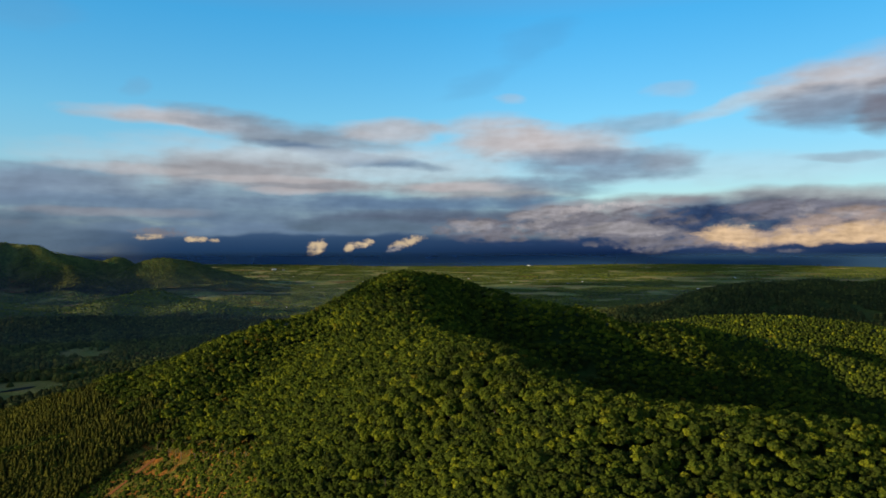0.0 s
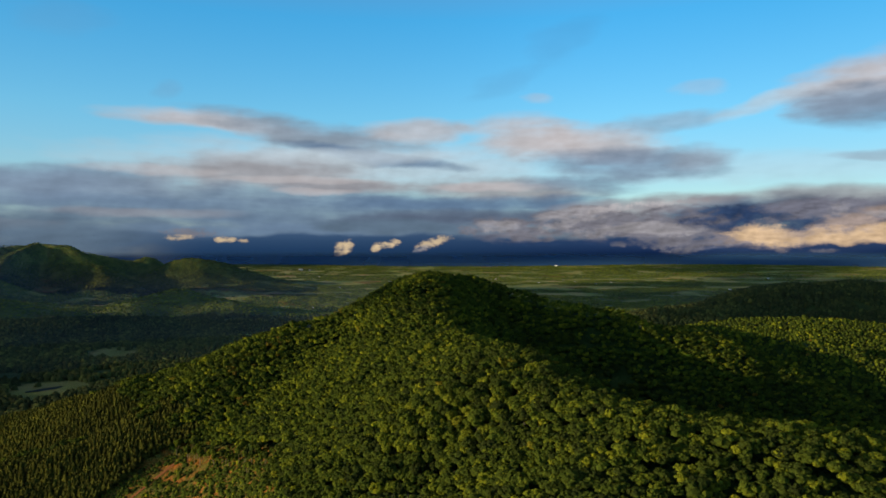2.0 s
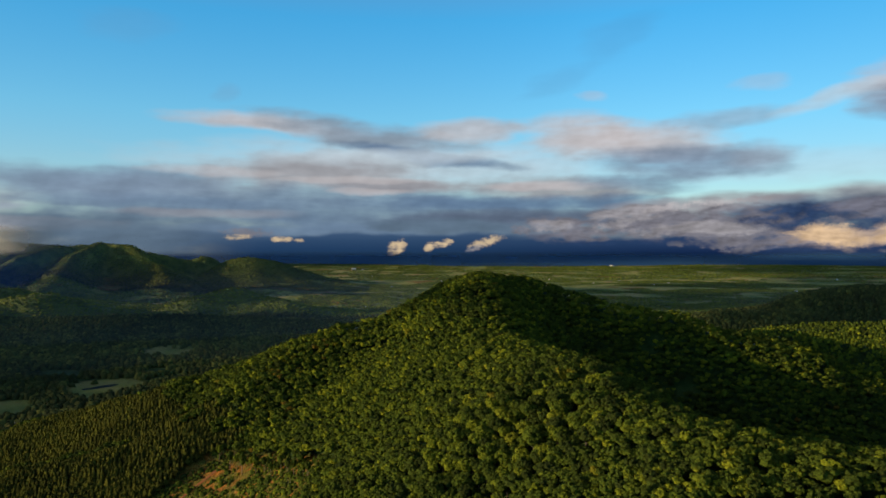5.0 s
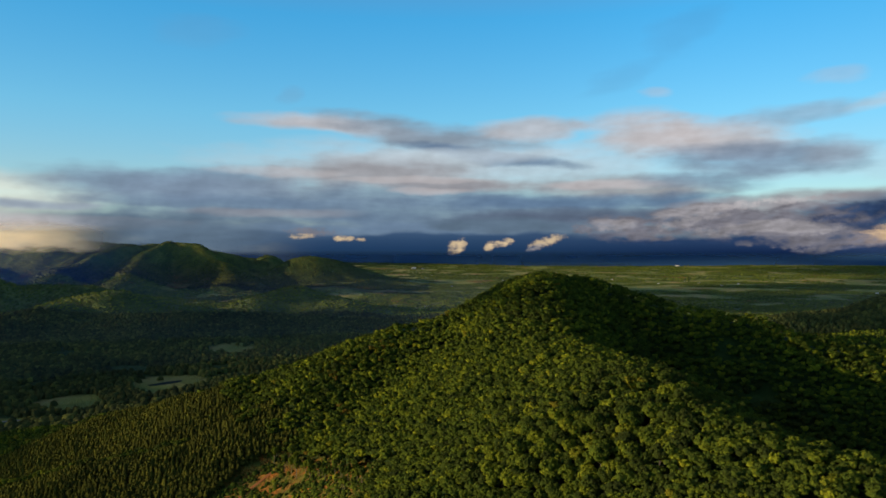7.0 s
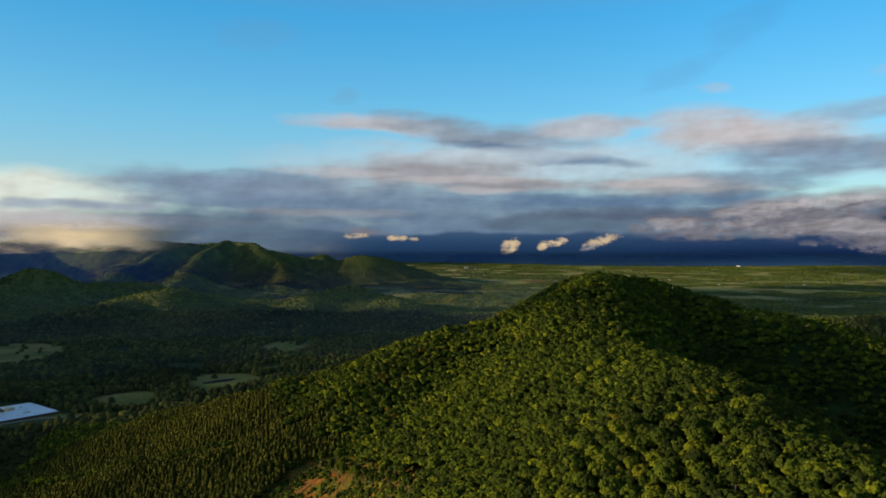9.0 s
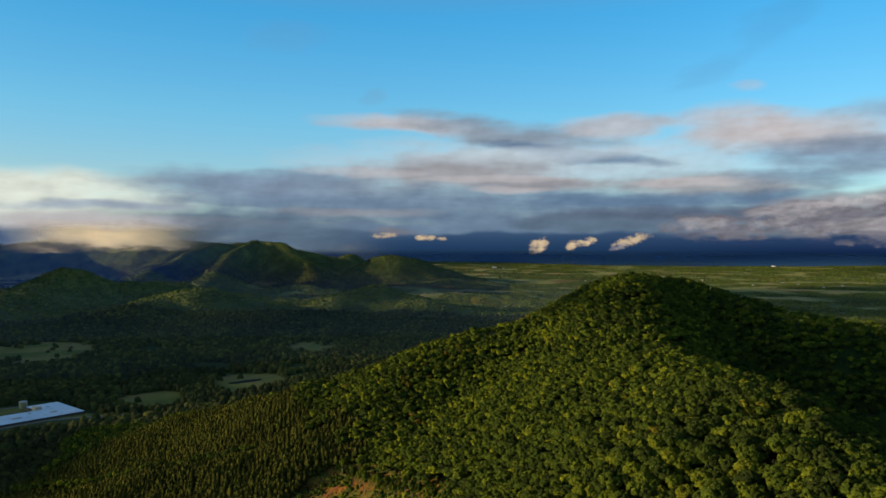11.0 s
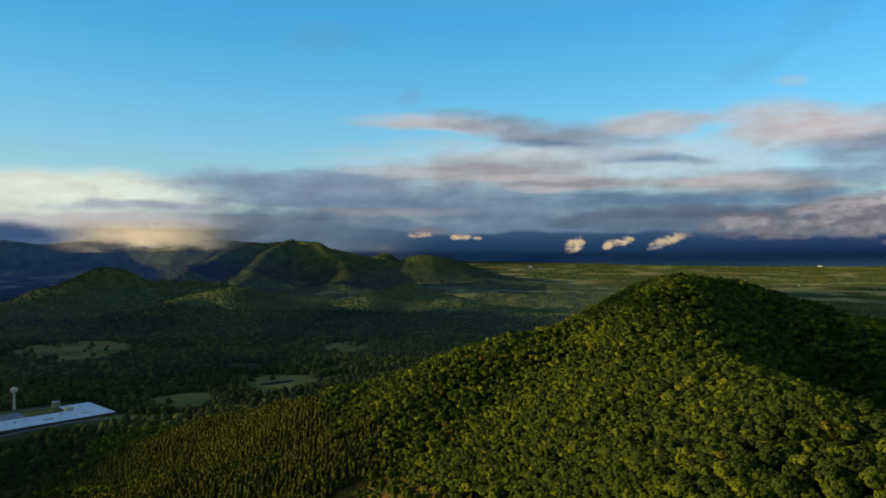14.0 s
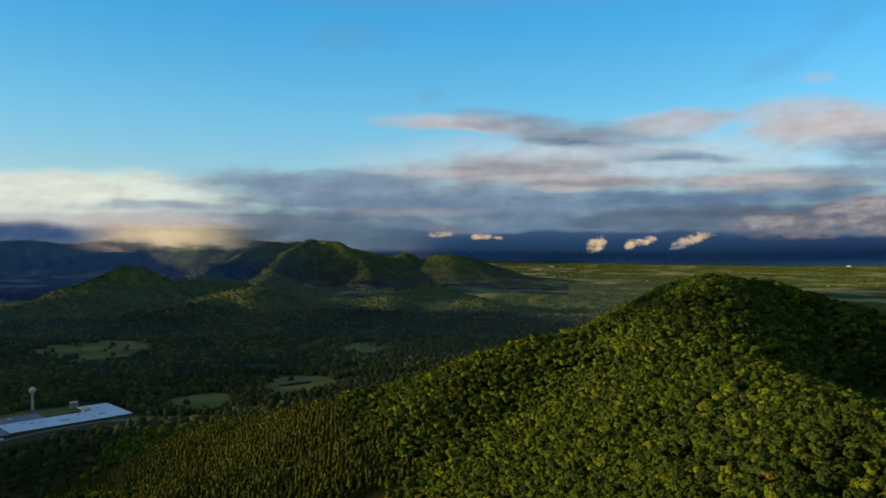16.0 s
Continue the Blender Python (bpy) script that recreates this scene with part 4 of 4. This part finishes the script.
WATER = material("pond_water", lambda n: surface(n, (0.004, 0.006, 0.005), 0.6, n.noise(n.put("ShaderNodeTexCoord", out=3), 0.6, 3), 0.3, 0.3, specular=0.02))
CLAY = material("red_clay", plain((0.24, 0.085, 0.022), 0.95, 0.0, 0.5, 0.4))


def part(name, bm, mat, parent, label=""):
    me = bpy.data.meshes.new(name)
    bm.to_mesh(me)
    bm.free()
    me.materials.append(mat)
    ob = new(name, me)
    ob.parent = parent
    return tagged(ob, label)


def box(x0, x1, y0, y1, z0, z1, bevel=0.0):
    bm = bmesh.new()
    bmesh.ops.create_cube(bm, size=1.0)
    for v in bm.verts:
        v.co = Vector(((x0 + x1) / 2 + v.co.x * (x1 - x0), (y0 + y1) / 2 + v.co.y * (y1 - y0), (z0 + z1) / 2 + v.co.z * (z1 - z0)))
    if bevel:
        bmesh.ops.bevel(bm, geom=bm.edges[:], offset=bevel, segments=1, affect="EDGES")
    return bm


def lathe(profile, steps=28, cx=0.0, cy=0.0):
    bm = bmesh.new()
    rings = []
    for r, z in profile:
        rings.append([bm.verts.new((cx + r * math.cos(6.28319 * k / steps), cy + r * math.sin(6.28319 * k / steps), z)) for k in range(steps)])
    for p, q in zip(rings, rings[1:]):
        for k in range(steps):
            f = bm.faces.new((p[k], p[(k + 1) % steps], q[(k + 1) % steps], q[k]))
            f.smooth = True
    bm.faces.new(rings[0][::-1])
    bm.faces.new(rings[-1])
    return bm


def thing(name, m, label, category, group=""):
    ob = new(name)
    ob.matrix_world = m
    return tagged(ob, label, category, group)


def level(x, y):
    return float(land(np.array([x]), np.array([y]))[0])


def water_tower(x, y):
    t = thing("water_tower", pose(x, y, level(x, y)), "cream-painted water tower with a round tank on one tapered column", "water tower")
    part("base_ring", lathe([(3.4, -1.5), (3.4, 0.5), (2.9, 0.6)]), TARMAC, t, "concrete base ring")
    part("column", lathe([(2.7, 0.5), (2.2, 1.6), (1.75, 4), (1.55, 9), (1.5, 20), (1.6, 21.8), (2.1, 23.0), (2.6, 23.6)]), CREAM, t)
    part("tank", lathe([(2.4, 23.2)] + [(max(0.05, 4.7 * math.cos(a)), 27.4 + 4.3 * math.sin(a)) for a in [radians(-62 + 8.4 * k) for k in range(18)]] + [(0.9, 31.7)]), CREAM, t, "round cream-painted water tank")
    part("seam_band", lathe([(4.62, 27.1), (4.82, 27.2), (4.82, 27.6), (4.62, 27.7)]), PALE, t)
    part("vent_cap", lathe([(0.5, 31.6), (0.5, 32.1), (0.7, 32.2), (0.1, 32.6)], 12), PALE, t)
    part("ladder", box(-0.2, 0.2, -1.95, -1.75, 2.5, 23.0), PALE, t)
    part("door", box(-0.5, 0.5, -2.5, -1.9, 0.6, 2.8), DARKGLASS, t)
    return t


water_tower(-916, 855)


def factory():
    """u runs along the front, -v into the yard behind; the local y axis points away from the valley road."""
    z0 = min(level(-755, 874), level(-840, 905), level(-810, 745)) - 1.0
    t = thing("factory", pose(-755, 874, 0, 0, 0, math.degrees(math.atan2(-0.93, -0.366))), "long low brown factory with a broad white and grey flat roof", "factory")
    for name, u0, u1, v0, v1, z, mat in (("east_wing", 0, 40, 0, 85, 9.0, ROOF_WHITE), ("main_hall", 40, 142, 0, 50, 9.0, ROOF_WHITE), ("rear_hall", 88, 215, 50, 88, 8.4, ROOF_GREY), ("west_hall", 142, 215, 0, 50, 7.6, ROOF_GREY)):
        w = part("wall", box(u0, u1, -v1, -v0, z0, z - 0.5), BRICKY, t, "brown brick factory wall")
        part("roof", box(u0 - 0.6, u1 + (0.6 if u1 in (40, 215) and u0 != 0 else -0.05), -v1 - 0.6, -v0 + 0.6, z - 0.49, z, 0.12), mat, t, "white flat factory roof" if mat == ROOF_WHITE else "dark grey flat factory roof")
    for u in range(6, 212, 17):
        part("loading_door", box(u, u + 9.0, 0.02, 0.5, z0 + 0.8, 4.1), PALE if (u // 17) % 3 else DARKGLASS, t, "pale loading door")
    for u in range(2, 210, 26):
        part("canopy", box(u, u + 22, 0.1, 8.5, 4.0, 4.5, 0.05), ROOF_WHITE, t, "pale canopy over the loading doors")
    for u, v, a, b, h in ((26, 22, 8, 3, 1.4), (70, 18, 11, 3, 1.6), (52, 36, 3, 3, 1.5), (108, 30, 4, 3, 1.3), (120, 70, 5, 4, 1.6), (20, 60, 3, 3, 1.2), (150, 20, 6, 4, 1.4), (176, 60, 4, 4, 1.5)):
        part("roof_unit", box(u, u + a, -v - b, -v, 8.2, 9.0 + h, 0.15), PALE, t, "pale rooftop unit")
    for k in range(22):
        u, v = 8 + (k * 37) % 130, 6 + (k * 11) % 40
        part("roof_vent", lathe([(0.5, 8.8), (0.5, 9.6), (0.8, 9.7), (0.1, 10.0)], 10, u, -v), PALE, t)
    part("stair_tower", box(33, 41, -64, -52, z0, 12.5, 0.1), CREAM, t, "cream block rising above the roof")
    for v in (5, 25, 45, 65):
        part("window", box(-0.2, 0.05, -v - 12, -v, 3.2, 5.2), DARKGLASS, t)
    return t


factory()


def storage_tank(x, y):
    t = thing("storage_tank", pose(x, y, level(x, y) - 0.5), "round cream storage tank standing behind the factory", "tank")
    part("shell", lathe([(5.4, 0), (5.4, 9.2), (5.5, 9.25), (5.5, 9.5)]), CREAM, t)
    part("lid", lathe([(5.4, 9.45), (3.0, 10.1), (0.3, 10.5)]), PALE, t, "shallow conical lid")
    part("pipe", lathe([(0.25, 0), (0.25, 9.4)], 10, 5.8, 0), PALE, t)
    return t


storage_tank(-871, 883)


def strip(name, points, width, mat, label, category, lift=0.35):
    """A road or track laid over the ground along a line of points."""
    pts = []
    for (x0, y0), (x1, y1) in zip(points, points[1:]):
        n = max(2, int(math.hypot(x1 - x0, y1 - y0) / 6))
        pts += [(x0 + (x1 - x0) * k / n, y0 + (y1 - y0) * k / n) for k in range(n)]
    pts.append(points[-1])
    bm = bmesh.new()
    last = None
    for k, (px, py) in enumerate(pts):
        a, b = pts[max(0, k - 1)], pts[min(len(pts) - 1, k + 1)]
        d = Vector((b[0] - a[0], b[1] - a[1])).normalized()
        w = width / 2 * (1 + 0.15 * noise.noise(Vector((px / 9, py / 9, 0))))
        row = [bm.verts.new((px - d.y * q * w, py + d.x * q * w, level(px - d.y * q * w, py + d.x * q * w) + z)) for q, z in ((-1, lift - 0.6), (-0.98, lift), (0, lift + 0.05), (0.98, lift), (1, lift - 0.6))]
        if last:
            for i in range(4):
                bm.faces.new((last[i], last[i + 1], row[i + 1], row[i]))
        last = row
    bmesh.ops.recalc_face_normals(bm, faces=bm.faces)
    me = bpy.data.meshes.new(name)
    bm.to_mesh(me)
    bm.free()
    me.materials.append(mat)
    return tagged(new(name, me), label, category, kind="structure")


strip("road", [(-640, 900), (-690, 882), (-716, 869), (-760, 830), (-790, 760), (-815, 660)], 8, TARMAC, "pale narrow road past the front of the factory", "road")
strip("road", [(-850, 800), (-885, 815), (-900, 850), (-885, 885), (-862, 900)], 6, TARMAC, "curved drive behind the factory", "road")


def pond(x, y, rx, ry, turn):
    bm = bmesh.new()
    z = max(level(x, y), level(x + 20, y + 20), level(x - 15, y - 20)) + 0.5
    rim = []
    for k in range(40):
        a = 6.28319 * k / 40
        q = 1 + 0.25 * noise.noise(Vector((math.cos(a) * 1.5, math.sin(a) * 1.5, 3)))
        u, v = rx * q * math.cos(a), ry * q * math.sin(a)
        c, s = math.cos(radians(turn)), math.sin(radians(turn))
        rim.append(bm.verts.new((x + u * c - v * s, y + u * s + v * c, z)))
    f = bm.faces.new(rim)
    low = bmesh.ops.extrude_face_region(bm, geom=[f])["geom"]
    for v in low:
        if isinstance(v, bmesh.types.BMVert):
            v.co.z -= 3
    bmesh.ops.recalc_face_normals(bm, faces=bm.faces)
    me = bpy.data.meshes.new("pond")
    bm.to_mesh(me)
    bm.free()
    me.materials.append(WATER)
    return tagged(new("pond", me), "dark still pond in a green meadow", "pond", kind="structure")


pond(-692, 1156, 31, 9, 60)

# ---------------------------------------------------------------- houses of the plain


def house(x, y, w, d, h, turn, wall, roof, label):
    px, py, pz = (float(q) for q in squeeze(x, y, level(x, y)))
    k = math.hypot(px, py) / math.hypot(x, y)
    w, d, h = w * k, d * k, h * k
    t = thing("house", pose(px, py, pz - 0.5, 0, 0, turn), label, "house", "houses of the plain")
    part("wall", box(-w / 2, w / 2, -d / 2, d / 2, 0, h), wall, t)
    bm = bmesh.new()
    e, r = 0.6, h + d * 0.28
    v = [bm.verts.new(q) for q in ((-w / 2 - e, -d / 2 - e, h), (w / 2 + e, -d / 2 - e, h), (w / 2 + e, d / 2 + e, h), (-w / 2 - e, d / 2 + e, h), (-w / 2 - e, 0, r), (w / 2 + e, 0, r))]
    for f in ((0, 1, 5, 4), (2, 3, 4, 5), (0, 4, 3), (1, 2, 5), (3, 2, 1, 0)):
        bm.faces.new([v[q] for q in f])
    part("roof", bm, roof, t)
    part("door", box(-0.8, 0.8, -d / 2 - 0.15, -d / 2 + 0.1, 0, 2.4), DARKGLASS, t)
    for q in (-0.3, 0.3):
        part("window", box(q * w - 1, q * w + 1, -d / 2 - 0.12, -d / 2 + 0.1, 1.4, 3.0), DARKGLASS, t)
    return t


WHITEWALL = material("white_wall", plain((0.78, 0.74, 0.66), 0.6))
hg = np.random.default_rng(77)
for hx, hy, big in ((875, 5869, 1), (1151, 5800, 1), (-2131, 9000, 3), (-1990, 8900, 2), (1350, 11000, 3), (2688, 6506, 1.5), (820, 6200, 1), (560, 5700, 1), (-420, 6600, 1), (-650, 5900, 1), (980, 5500, 1), (240, 6400, 1.2),
                    (3050, 5900, 1.2), (2960, 5700, 1), (2520, 4900, 1), (1700, 4700, 1), (-1450, 6900, 1.2), (-890, 4900, 0.9), (-640, 2950, 0.8), (-736, 935, 0.7)):
    house(hx, hy, 17 * big, 10 * big, 4.5 * big, float(hg.uniform(-40, 40)), WHITEWALL if hg.random() < 0.75 else CREAM, PALE if hg.random() < 0.6 else ROOF_GREY, "small pale house standing among fields and trees")

# ---------------------------------------------------------------- the felled slope
bx, by = rng.uniform(-340, -90, 17000), rng.uniform(360, 590, 17000)
bushy = (clearing(bx, by) > -0.15) & (value_noise(bx, by, 14, 41) + 0.4 * value_noise(bx, by, 5, 42) > -0.10 - 0.4 * np.clip((bx + 205 + 0.4 * (540 - by)) / 60, 0, 1))
g = np.random.default_rng(51)
n = int(bushy.sum())
brad = (1.15 * np.exp(g.normal(0, 0.35, n))).clip(0.4, 3.4)
plant("brush", CLUMPS, bx[bushy], by[bushy], brad, brad * 0.8, -0.3 * brad, LEAF, g, "low green brush growing back over the felled slope")
strip("track", [(-221, 556), (-231, 538), (-240, 520), (-256, 490), (-275, 440), (-290, 390)], 2.6, CLAY, "bare reddish earth track down the felled slope", "track", 0.25)


def edge_tree(seed):
    """A slender tree left standing at the rim of the felled slope: bare pale trunk, small crown high up."""
    g = np.random.default_rng(seed)
    t = tagged(new("slender_tree"), "slender tree with a bare pale trunk beside the felled slope", "tree", "trees along the felled slope")
    bm = bmesh.new()
    limb(bm, (0, 0, -1.0), (0.15, 0.1, 5.5), 0.24, 0.19)
    limb(bm, (0.15, 0.1, 5.5), (0.0, 0.25, 11.5), 0.19, 0.07)
    for k in range(5):
        a, z = k * 2.4 + g.uniform(0, 0.6), g.uniform(6.5, 10.0)
        limb(bm, (0.1, 0.15, z), (1.3 * math.cos(a), 1.3 * math.sin(a), z + g.uniform(0.6, 1.3)), 0.08, 0.03, 5)
    part("trunk", bm, PALE_BARK, t, "bare pale trunk")
    v, f, nrm = crown_shape(46, 0.27, 6, seed)
    v = v * np.array([2.2, 2.2, 3.6]) + np.array([0, 0, 6.6])
    crown = link("crown", v, f, LEAF, False, {"tint": np.full(len(v), 0.5), "own": np.full(len(v), 0.6), "outward": nrm})
    crown.parent = t
    return t


PALE_BARK = material("pale_bark", plain((0.15, 0.11, 0.065), 0.9, 0.0, 0.4, 1.5))
EDGE = [edge_tree(200 + k) for k in range(3)]
g = np.random.default_rng(205)
for q in range(30):
    along, off = q / 29, float(g.normal(0, 3.5))
    ex, ey = -226 + 92 * along - 0.6 * off + float(g.uniform(-1, 1)), 566 - 76 * along - 0.8 * off
    at = pose(ex, ey, level(ex, ey), 0, float(g.normal(0, 2)), float(g.uniform(0, 360)))
    tree = EDGE[q] if q < 3 else copy_thing(EDGE[q % 3], at)
    size = float(g.uniform(0.75, 1.1))
    tree.matrix_basis = at
    tree.scale = (size, size, size * float(g.uniform(0.85, 1.1)))
